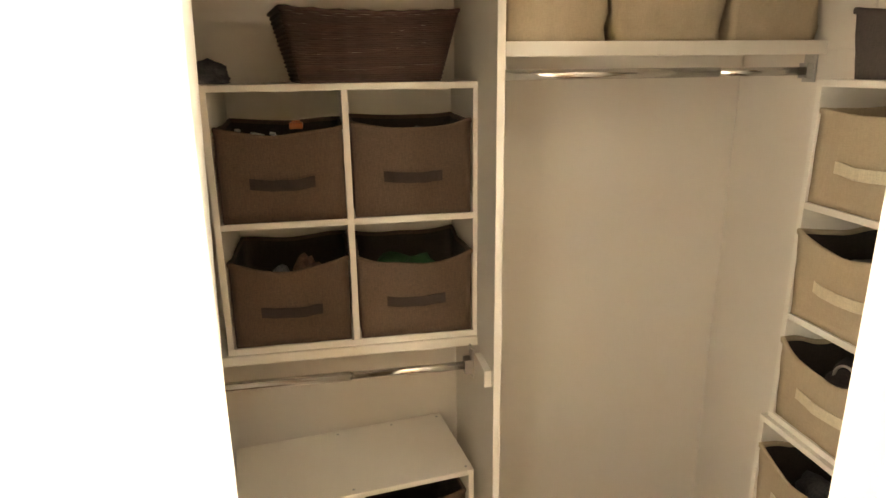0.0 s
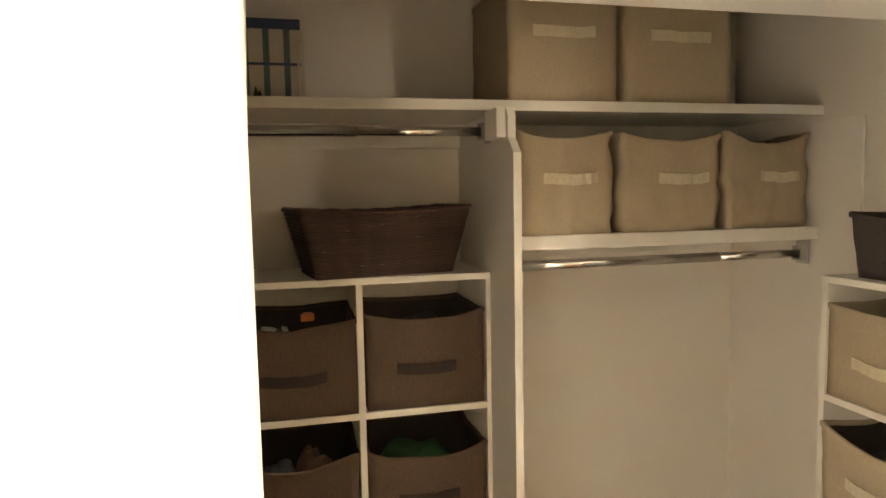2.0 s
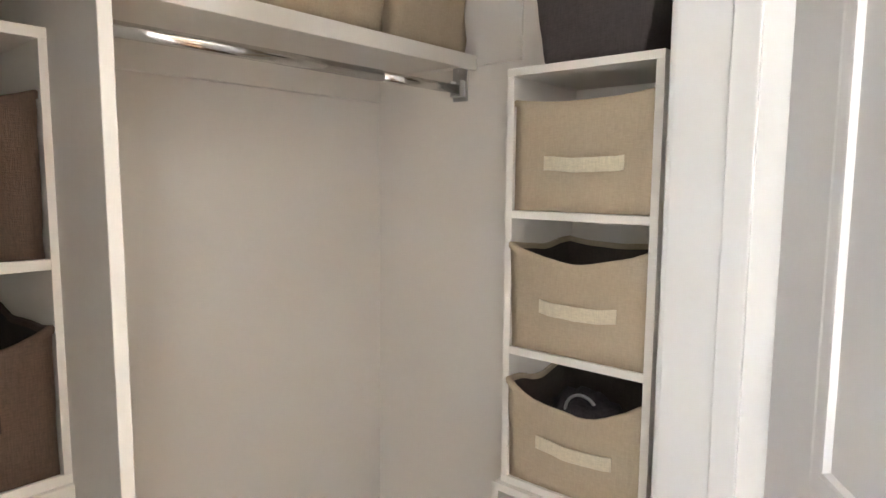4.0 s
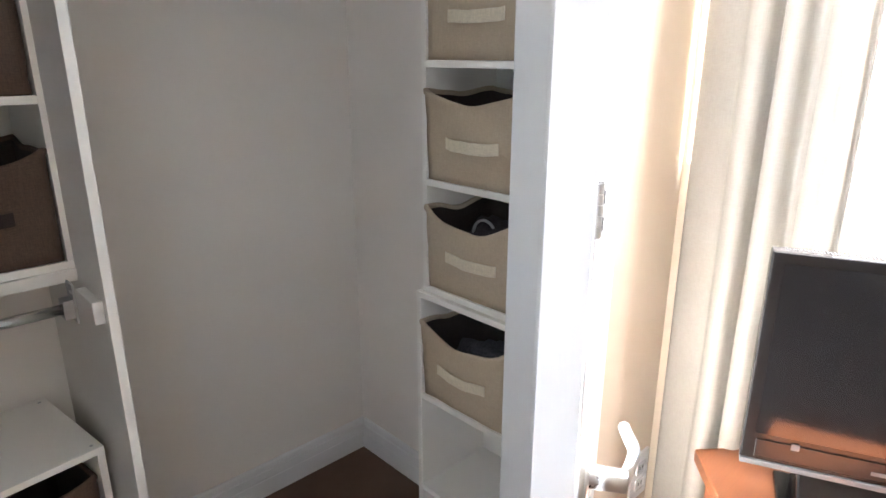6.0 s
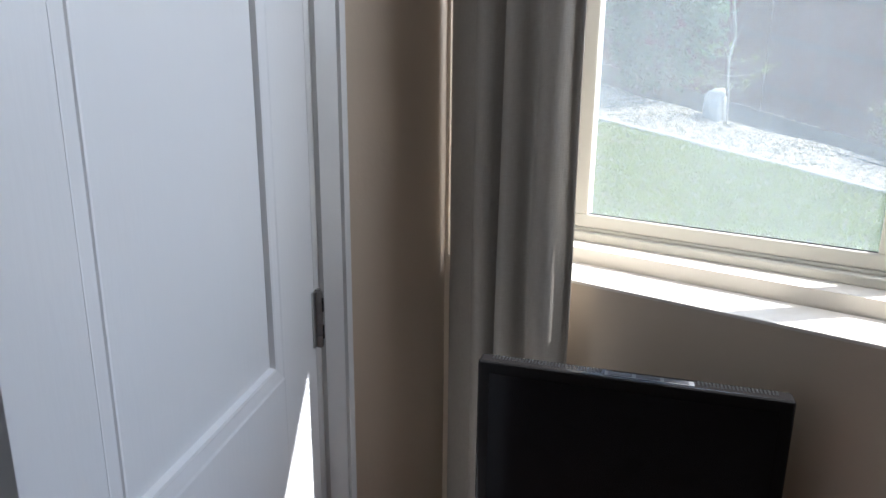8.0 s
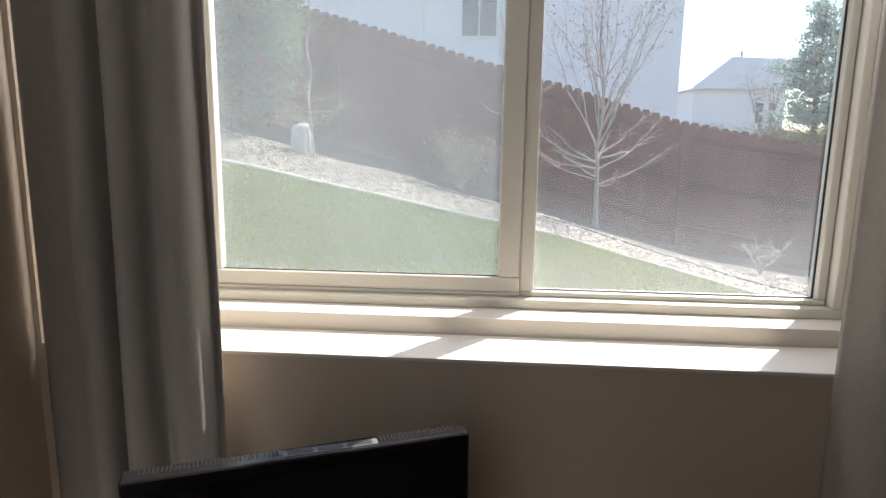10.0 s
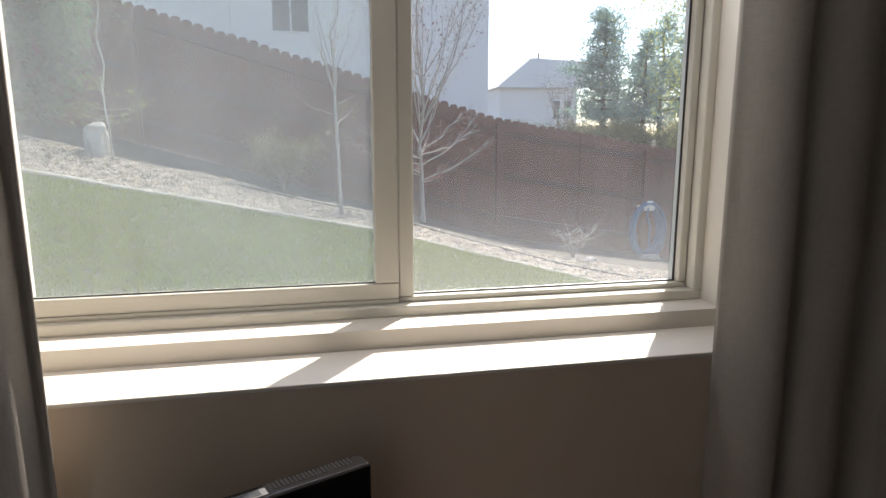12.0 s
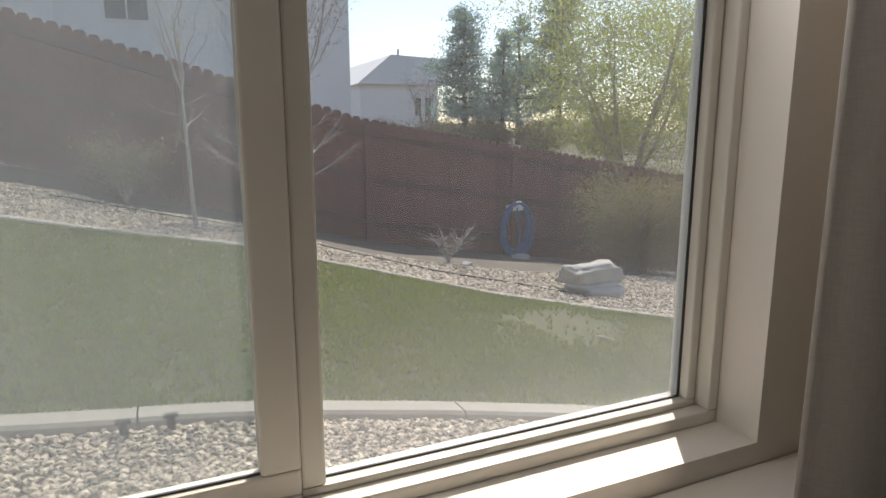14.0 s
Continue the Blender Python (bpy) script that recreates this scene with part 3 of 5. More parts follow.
# wicker basket of woven strands
def wicker_basket():
    ob = thing("wicker_basket", (1.053, 0.860, 1.6480), "dark reddish-brown woven basket with flared sides on the organizer", "basket")
    ob.rotation_euler = (0, 0, radians(9.5))
    wick = material("dark_wicker", (0.088, 0.040, 0.030), 0.55, var=0.35, scale=30, bump=0.4, bump_scale=220, stretch=(0.3, 1, 2), island=0.15)
    H, wb, wt, db, dt = 0.153, 0.335, 0.416, 0.165, 0.210
    rows = 32

    def ring(f, off, n):
        w, d = wb + (wt - wb) * f, db + (dt - db) * f
        yc = db / 2 + 0.0
        out = []
        for sx, sy, ex, ey in ((-1, -1, 1, -1), (1, -1, 1, 1), (1, 1, -1, 1), (-1, 1, -1, -1)):
            for i in range(n):
                t = i / n
                x, y = (sx + (ex - sx) * t) * w / 2, (sy + (ey - sy) * t) * d / 2
                nx, ny = (0, sy) if sy == ey else (sx, 0)
                q = off + 0.0022 * math.sin(i * math.pi * 0.5 + off * 1000)
                out.append(Vector((x + nx * q, yc + y + ny * q, f * H + 0.008 * f * (abs(x) / (w / 2)) ** 2)))
        return out
    n = 28
    for k in range(rows):
        f0 = k / rows
        ph = 0 if k % 2 else 2
        bm = bmesh.new()
        prof = []
        for j in range(6):
            a = j * math.pi / 3
            c = ring(min(1, f0 + 0.5 / rows + 0.55 / rows * math.sin(a)), 0.0, n)
            base = []
            for i, p in enumerate(c):
                side = i // n
                nx, ny = ((0, -1), (1, 0), (0, 1), (-1, 0))[side]
                q = 0.0014 * math.cos(a) + 0.0018 * math.sin((i + ph) * math.pi / 2) + 0.0012 * noise.noise((i * 0.7, k, 1.0))
                base.append(bm.verts.new(p + Vector((nx * q, ny * q, 0))))
            prof.append(base)
        M = 4 * n
        for j in range(6):
            r, q = prof[j], prof[(j + 1) % 6]
            for i in range(M):
                bm.faces.new((r[i], r[(i + 1) % M], q[(i + 1) % M], q[i]))
        bmesh.ops.recalc_face_normals(bm, faces=bm.faces)
        part("woven_strand", bm, wick, ob, "", True)
    bm = bmesh.new()
    rings = []
    for j in range(8):
        a = j * math.pi / 4
        c = ring(1.0, 0.0, n)
        rings.append([bm.verts.new(p + Vector((((0, -1), (1, 0), (0, 1), (-1, 0))[i // n][0] * 0.005 * math.cos(a), ((0, -1), (1, 0), (0, 1), (-1, 0))[i // n][1] * 0.005 * math.cos(a), 0.005 * math.sin(a) + 0.0012 * math.sin(i * 1.6)))) for i, p in enumerate(c)])
    M = 4 * n
    for j in range(8):
        r, q = rings[j], rings[(j + 1) % 8]
        for i in range(M):
            bm.faces.new((r[i], r[(i + 1) % M], q[(i + 1) % M], q[i]))
    bmesh.ops.recalc_face_normals(bm, faces=bm.faces)
    part("rim", bm, wick, ob, "", True)
    boxpart("base", (-wb / 2, wb / 2, 0.0, db, 0.0, 0.006), wick, ob, 0.001)


wicker_basket()


# dark bin on top of the tower, with small dark things in it
GREYC = weave("dark_grey_cloth", (0.075, 0.062, 0.060), (0.06, 0.05, 0.048), 0.0014, 0.3, slub=0.25)
cloth_bin("dark_bin", (2.000, 0.3800, 1.6465), radians(-90), 0.185, 0.165, 0.135, GREYC, BROWN_IN, None, "dark grey flared cloth bin on top of the tower", 0.012, None, 0.5, 0.002, 31, 0.26)


def clump(name, at, size, mat, label, category, seed=0):
    """A crumpled heap: a lumpy, folded body."""
    bm = bmesh.new()
    bmesh.ops.create_icosphere(bm, subdivisions=4, radius=1.0)
    for v in bm.verts:
        p = v.co.copy()
        r = 1 + 0.35 * noise.noise(p * 1.6 + Vector((seed, 0, 0))) + 0.16 * noise.noise(p * 4 + Vector((0, seed, 0))) + 0.07 * noise.noise(p * 9)
        p = p * r
        v.co = Vector((p.x * size[0], p.y * size[1], max(-0.55, p.z) * size[2] + 0.55 * size[2]))
    ob = part(name, bm, mat, None, "", True)
    ob.location = at
    return tagged(ob, label, category)


GREEN = weave("green_cloth", (0.014, 0.085, 0.03), (0.01, 0.06, 0.022), 0.0014, 0.3, slub=0.3)
GREYK = weave("grey_knit", (0.10, 0.10, 0.11), (0.05, 0.05, 0.06), 0.003, 0.6, slub=0.5)
PLUM = weave("plum_cloth", (0.055, 0.045, 0.05), (0.035, 0.03, 0.035), 0.002, 0.4, slub=0.4)
TANK = weave("tan_knit", (0.16, 0.09, 0.06), (0.09, 0.05, 0.035), 0.003, 0.6, slub=0.5)
ORANGE = material("orange_plastic", (0.62, 0.16, 0.05), 0.4, var=0.1, bump=0.02)
WHITEP = material("grey_white_plastic", (0.42, 0.42, 0.42), 0.4, var=0.1, bump=0.02)
clump("crumpled_bag", (0.655, 0.960, 1.6485), (0.060, 0.075, 0.034), GREYK, "dark crumpled cloth bag on the organizer", "bag", seed=3)
clump("green_cloth", (1.135, 1.005, 1.008), (0.120, 0.105, 0.105), GREEN, "green cloth bundled inside a brown bin", "cloth", seed=5)
clump("grey_cloth", (1.150, 0.990, 1.331), (0.115, 0.105, 0.118), PLUM, "dark cloth filling a brown bin", "cloth", seed=8)
clump("knit_bundle", (0.870, 0.990, 1.008), (0.055, 0.06, 0.118), TANK, "brown knitted bundle in a brown bin", "cloth", seed=9)
clump("dark_cloth", (0.775, 1.000, 1.008), (0.075, 0.095, 0.095), GREYK, "dark grey cloth in a brown bin", "cloth", seed=11)
clump("dark_cloth", (0.825, 1.000, 1.331), (0.115, 0.095, 0.108), GREYK, "dark grey knitted things in a brown bin", "cloth", seed=12)
clump("grey_cloth", (2.085, 0.400, 1.1305), (0.085, 0.105, 0.092), GREYK, "grey clothes filling a linen bin", "cloth", seed=14)
clump("grey_cloth", (2.085, 0.400, 0.8690), (0.080, 0.100, 0.098), PLUM, "dark clothes filling a linen bin", "cloth", seed=15)
clump("grey_cloth", (2.085, 0.400, 0.5755), (0.080, 0.100, 0.090), GREYK, "grey clothes filling a linen bin", "cloth", seed=16)

blk = thing("orange_block", (0.865, 0.930, 1.5390), "small orange plastic block among odds and ends", "toy")
boxpart("body", (-0.016, 0.016, -0.012, 0.012, 0, 0.016), ORANGE, blk, 0.003)
boxpart("stud", (-0.010, 0.010, -0.007, 0.007, 0.016, 0.020), ORANGE, blk, 0.0015)
for i, (x, y) in enumerate(((0.745, 0.905), (0.775, 0.915), (0.812, 0.905), (0.722, 0.925))):
    ob = thing("plastic_clip", (x, y, 1.5180 + 0.004 * (i % 2)), "small grey and white plastic clip in a bin", "clip", "plastic clips")
    ob.rotation_euler = (0.2, 0.3 * i, 0.7 * i)
    boxpart("body", (-0.016, 0.016, -0.005, 0.005, 0, 0.010), WHITEP, ob, 0.003)
    boxpart("jaw", (-0.022, -0.015, -0.007, 0.007, 0.001, 0.008), WHITEP, ob, 0.002)

# white ring clip in a tower bin
bm = bmesh.new()
prev = None
for i in range(15):
    a = -0.6 + i * 0.22
    rg = [bm.verts.new((2.032 + 0.004 * math.cos(k * 1.047), 0.395 + 0.034 * math.cos(a) + 0.003 * math.sin(k * 1.047) * math.cos(a), 1.002 + 0.034 * math.sin(a) + 0.003 * math.sin(k * 1.047) * math.sin(a))) for k in range(6)]
    if prev:
        for k in range(6):
            bm.faces.new((prev[k], prev[(k + 1) % 6], rg[(k + 1) % 6], rg[k]))
    prev = rg
bmesh.ops.recalc_face_normals(bm, faces=bm.faces)
tagged(part("hanger_hook", bm, WHITEP, None, "", True), "white plastic loop sticking up among clothes", "hook")

# small dark ornaments in the bin on the tower
for i, (y, z) in enumerate(((0.42, 0.0), (0.395, 0.012), (0.35, 0.004), (0.36, 0.02), (0.33, 0.008))):
    bm = bmesh.new()
    for k in range(7):
        a = k * 0.9
        bmesh.ops.create_icosphere(bm, subdivisions=1, radius=0.008, matrix=Matrix.Translation((0.010 * math.cos(a), 0.011 * math.sin(a), 0.006 * (k % 3))))
    bm_cyl(bm, (0, 0, -0.05), (0, 0, 0.004), 0.002, n=6)
    ob = part("dried_flower", bm, PLUM if i % 2 else MATS["dark_wicker"], None, "", True)
    ob.location = (2.06, y, 1.790 + z)
    tagged(ob, "dark dried flower head sticking out of a bin", "flower", "dried flowers")


# little framed beach scene on the top shelf
def beach_frame():
    ob = thing("beach_ornament", (0.800, 0.900, 2.0525), "blue and white slatted beach ornament with a lamp post", "ornament")
    blue = material("blue_paint", (0.05, 0.09, 0.22), 0.5, var=0.15, bump=0.1)
    teal = material("pale_teal_paint", (0.16, 0.27, 0.28), 0.5, var=0.25, scale=25, bump=0.1)
    white = material("chalk_white", (0.80, 0.77, 0.70), 0.6, var=0.08, bump=0.1)
    pine = material("dark_pine", (0.03, 0.06, 0.035), 0.8, var=0.2, bump=0.3)
    boxpart("base", (-0.12, 0.085, -0.03, 0.03, 0, 0.006), white, ob, 0.001)
    boxpart("top_bar", (-0.12, 0.072, -0.006, 0.012, 0.168, 0.190), blue, ob, 0.002)
    for i, x in enumerate((-0.105, -0.058, -0.012, 0.034)):
        boxpart("slat", (x, x + 0.014, 0.0, 0.006, 0.006, 0.168), teal, ob, 0.001)
        # added white strip standing in for the open gap between slats
        boxpart("white_slat", (x + 0.015, x + 0.045, 0.001, 0.005, 0.006, 0.168), white, ob, 0.001)
    boxpart("cross_bar", (-0.12, 0.072, -0.004, -0.0005, 0.086, 0.092), blue, ob, 0.001)
    bm = bmesh.new()
    bm_cyl(bm, (0.066, -0.012, 0.006), (0.066, -0.012, 0.140), 0.0035, 0.0025, n=8)
    bm_cyl(bm, (0.066, -0.012, 0.140), (0.074, -0.012, 0.146), 0.006, 0.004, n=8)
    part("lamp_post", bm, white, ob)
    for x, h in ((-0.075, 0.045), (-0.03, 0.03), (-0.022, 0.022)):
        bm = bmesh.new()
        bm_cyl(bm, (x, -0.016, 0.006), (x, -0.016, 0.006 + h), 0.008, 0.001, n=8)
        part("tiny_tree", bm, pine, ob)


beach_frame()

# ---------------------------------------------------------------- window


def glass_mat(name, dirt, dirt_color=(0.74, 0.76, 0.77), edge=0.0):
    """Clear pane with a thin uneven film of dust; edge adds painted glare haze low down."""
    m = bpy.data.materials.new(name)
    m.use_nodes = True
    N, L = m.node_tree.nodes, m.node_tree.links
    N.remove(N["Principled BSDF"])
    out = N["Material Output"]
    tr = N.new("ShaderNodeBsdfTransparent")
    tr.inputs["Color"].default_value = (0.95, 0.97, 0.96, 1)
    gl = N.new("ShaderNodeBsdfGlossy")
    gl.inputs["Roughness"].default_value = 0.03
    fr = N.new("ShaderNodeFresnel")
    fr.inputs["IOR"].default_value = 1.3
    m1 = N.new("ShaderNodeMixShader")
    L.new(fr.outputs["Fac"], m1.inputs["Fac"])
    L.new(tr.outputs["BSDF"], m1.inputs[1])
    L.new(gl.outputs["BSDF"], m1.inputs[2])
    df = N.new("ShaderNodeBsdfDiffuse")
    df.inputs["Color"].default_value = (*dirt_color, 1)
    tl = N.new("ShaderNodeBsdfTranslucent")
    tl.inputs["Color"].default_value = (*dirt_color, 1)
    ad = N.new("ShaderNodeMixShader")
    ad.inputs["Fac"].default_value = 0.7
    L.new(df.outputs["BSDF"], ad.inputs[1])
    L.new(tl.outputs["BSDF"], ad.inputs[2])
    tc = N.new("ShaderNodeTexCoord")
    no = N.new("ShaderNodeTexNoise")
    no.inputs["Scale"].default_value, no.inputs["Detail"].default_value = 5, 6
    mp = N.new("ShaderNodeMapping")
    mp.inputs["Scale"].default_value = (1, 1.2, 0.9)
    L.new(tc.outputs["Object"], mp.inputs["Vector"])
    L.new(mp.outputs["Vector"], no.inputs["Vector"])
    mr = N.new("ShaderNodeMapRange")
    mr.inputs["From Min"].default_value, mr.inputs["From Max"].default_value = 0.3, 0.75
    mr.inputs["To Min"].default_value, mr.inputs["To Max"].default_value = dirt * 0.8, dirt * 1.2
    L.new(no.outputs["Fac"], mr.inputs["Value"])
    m2 = N.new("ShaderNodeMixShader")
    # film whitened towards the pane's lower edge, imitating glare haze
    sp = N.new("ShaderNodeSeparateXYZ")
    L.new(tc.outputs["Object"], sp.inputs["Vector"])
    low = N.new("ShaderNodeMapRange")
    low.interpolation_type = "SMOOTHSTEP"
    low.inputs["From Min"].default_value, low.inputs["From Max"].default_value = 0.03, 0.24
    low.inputs["To Min"].default_value, low.inputs["To Max"].default_value = edge, 0.0
    L.new(sp.outputs["Z"], low.inputs["Value"])
    su = N.new("ShaderNodeMath")
    L.new(mr.outputs["Result"], su.inputs[0])
    L.new(low.outputs["Result"], su.inputs[1])
    L.new(su.outputs["Value"], m2.inputs["Fac"])
    L.new(m1.outputs["Shader"], m2.inputs[1])
    L.new(ad.outputs["Shader"], m2.inputs[2])
    L.new(m2.outputs["Shader"], out.inputs["Surface"])
    return m


PANE = glass_mat("dusty_glass", 0.050)
PANE2 = glass_mat("dusty_hazed_glass", 0.055, edge=0.10)
MESHM = glass_mat("insect_screen", 0.128, (0.46, 0.49, 0.53))
GASKET = material("dark_gasket", (0.05, 0.05, 0.05), 0.6, var=0.1, bump=0.0)

win = thing("window_1", (2.43, (OY0 + OY1) / 2, LEDGE), "cream vinyl sliding window with dusty glass", "window", "", "structure")
wo = win.location


def wbox(name, x0, x1, y0, y1, z0, z1, mat=VINYL, w=0.003, parent=None):
    return boxpart(name, (x0 - wo.x, x1 - wo.x, y0 - wo.y, y1 - wo.y, z0 - wo.z, z1 - wo.z), mat, parent or win, w)


FT = OZ1
wbox("frame_sill", 2.378, 2.434, OY0, OY1, LEDGE, LEDGE + 0.017)
wbox("frame_track", 2.392, 2.418, -0.694, OY1 - 0.018, LEDGE + 0.017, LEDGE + 0.024)
wbox("frame_head", 2.378, 2.434, OY0, OY1, FT - 0.03, FT)
wbox("frame_side", 2.378, 2.434, OY0, OY0 + 0.016, LEDGE + 0.017, FT - 0.03)
wbox("frame_side", 2.378, 2.434, OY1 - 0.016, OY1, LEDGE + 0.017, FT - 0.03)
# sliding sash in the inner track
sash = wbox("sash", 2.394, 2.416, -0.694, -0.1475, LEDGE + 0.0245, LEDGE + 0.0500)
wbox("sash_rail", 2.394, 2.416, -0.694, -0.1475, FT - 0.062, FT - 0.031, VINYL, 0.003, None)
wbox("sash_stile", 2.394, 2.416, -0.694, -0.657, LEDGE + 0.0503, FT - 0.0622)
wbox("sash_stile", 2.394, 2.416, -0.178, -0.1475, LEDGE + 0.0503, FT - 0.0622)
p1 = wbox("pane", 2.4035, 2.4065, -0.657, -0.178, LEDGE + 0.0503, FT - 0.0622, PANE, 0)
# fixed pane, beaded into the frame
wbox("fixed_rail", 2.398, 2.430, -1.194, -0.6945, LEDGE + 0.0172, LEDGE + 0.0262)
wbox("fixed_rail", 2.398, 2.430, -1.194, -0.6945, FT - 0.055, FT - 0.031)
wbox("fixed_stile", 2.398, 2.430, -1.194, -1.180, LEDGE + 0.0264, FT - 0.0552)
wbox("fixed_stile", 2.398, 2.430, -0.718, -0.6945, LEDGE + 0.0264, FT - 0.0552)
p2 = wbox("pane", 2.4140, 2.4170, -1.180, -0.718, LEDGE + 0.0264, FT - 0.0552, PANE2, 0)
for y0, y1, za, zb, x in ((-1.180, -1.177, LEDGE + 0.0264, FT - 0.056, 2.4110), (-0.661, -0.657, LEDGE + 0.0503, FT - 0.063, 2.400)):
    wbox("gasket", x, x + 0.002, y0, y1, za, zb, GASKET, 0)
for y0, y1, z, x in ((-1.180, -0.718, LEDGE + 0.0264, 2.4110), (-0.657, -0.178, LEDGE + 0.0503, 2.400)):
    wbox("gasket", x, x + 0.002, y0, y1, z, z + 0.002, GASKET, 0)
screen = wbox("insect_screen", 2.4250, 2.4256, -0.690, -0.150, LEDGE + 0.03, FT - 0.05, MESHM, 0)
tagged(screen, "grey insect screen")
for p in (p1, p2, screen):
    p.visible_shadow = False

# ---------------------------------------------------------------- curtains


def curtain(name, ya, yb, x, folds, amp, label, seed, flare, wrap=0.0):
    """A hanging cloth in soft uneven folds, from a rod to near the floor."""
    ob = thing(name, (x, (ya + yb) / 2, 2.33), label, "curtain", "grey curtains")
    bm = bmesh.new()
    NU, NZ, zt, zb = 90, 46, 2.33, 0.06
    rows = []
    for j in range(NZ + 1):
        f = j / NZ
        z = zt + (zb - zt) * f
        row = []
        for i in range(NU + 1):
            u = i / NU
            w = u + 0.05 * math.sin(u * 9 + seed) * 0.5
            ph = w * folds * 2 * math.pi + 0.35 * math.sin(f * 2.3 + seed)
            a = amp * (0.6 + 0.4 * f) * (0.75 + 0.5 * noise.noise((u * folds, seed, f * 0.7)))
            s = math.sin(ph)
            dx = a * math.copysign(abs(s) ** 0.7, s) + 0.006 * noise.noise((u * 7, f * 5, seed))
            y = ya + (yb - ya) * u + 0.30 * a * math.cos(ph) + flare * (f - 0.4) * (1 - u if flare > 0 else u)
            if wrap and u > 0.86:
                k = (u - 0.86) / 0.14
                dx = dx * (1 - k) + wrap * k ** 1.3
                y += (0.052 if wrap < 0.047 else 0.012) * k
            row.append(bm.verts.new((dx, y - ob.location.y, z - 2.33)))
        rows.append(row)
    for r, q in zip(rows, rows[1:]):
        for i in range(NU):
            bm.faces.new((r[i], r[i + 1], q[i + 1], q[i]))
    bmesh.ops.recalc_face_normals(bm, faces=bm.faces)
    cl = part("cloth", bm, CURTAIN, ob, "", True)
    so = cl.modifiers.new("thick", "SOLIDIFY")
    so.thickness = 0.0025
    for k in range(7):
        bm = bmesh.new()
        bm_cyl(bm, (0.0, ya + (yb - ya) * (k + 0.5) / 7 - ob.location.y - 0.003, 0.0), (0.0, ya + (yb - ya) * (k + 0.5) / 7 - ob.location.y + 0.003, 0.0), 0.022, n=14)
        part("ring", bm, STEEL, ob, "", True)
    return ob


curtain("curtain", -0.275, -0.040, 2.150, 3.6, 0.026, "heavy grey curtain gathered beside the window", 1.0, 0.0, 0.046)
curtain("curtain", -1.54, -1.125, 2.150, 4.2, 0.032, "heavy grey curtain drawn aside and backlit", 4.0, 0.0, 0.048)
crod = thing("curtain_rod", (2.15, -0.78, 2.335), "slim metal curtain rod above the window", "curtain rod")
bm = bmesh.new()
bm_cyl(bm, (0, -0.95, 0), (0, 0.76, 0), 0.009, n=16)
part("rod", bm, STEEL, crod, "", True)
for y in (-0.8, 0.70):
    boxpart("bracket", (0, 0.0545, y - 0.006, y + 0.006, -0.008, 0.008), STEEL, crod, 0.001)

# ---------------------------------------------------------------- corner desk and screen
desk = thing("corner_desk", (1.95, -0.55, 0.0), "red-brown wooden corner desk under the window", "desk")


def prism(bm, pts, z0, z1):
    a = [bm.verts.new((x - 1.95, y + 0.55, z0)) for x, y in pts]
    b = [bm.verts.new((x - 1.95, y + 0.55, z1)) for x, y in pts]
    bm.faces.new(a)
    bm.faces.new(b)
    n = len(pts)
    for i in range(n):
        bm.faces.new((a[i], a[(i + 1) % n], b[(i + 1) % n], b[i]))
    bmesh.ops.recalc_face_normals(bm, faces=bm.faces)


TOP = ((2.085, -0.118), (2.186, -0.204), (2.186, -1.02), (2.02, -1.02), (1.70, -0.445))
bm = bmesh.new()
prism(bm, TOP, 0.640, 0.667)
bevel(bm, 0.004, 3)
part("tabletop", bm, WOOD, desk)
bm = bmesh.new()
prism(bm, ((2.08, -0.150), (2.172, -0.228), (2.172, -1.00), (2.03, -1.00), (1.735, -0.452)), 0.560, 0.6395)
part("apron", bm, WOOD, desk)
for x, y in ((2.072, -0.165), (2.150, -0.97), (2.05, -0.965), (1.765, -0.452)):
    boxpart("leg", (x - 1.95 - 0.022, x - 1.95 + 0.022, y + 0.55 - 0.022, y + 0.55 + 0.022, 0, 0.5598), WOOD, desk, 0.003)

SCREENM = plain("screen_glass", (0.010, 0.010, 0.011), 0.10, 0.4)
GLOSSB = plain("gloss_black", (0.012, 0.011, 0.011), 0.22, 0.3)
GREYP = material("grey_trim", (0.12, 0.12, 0.125), 0.5, var=0.05, bump=0.0)

BTN = material("dark_button", (0.015, 0.015, 0.018), 0.5, var=0.05, bump=0.0)


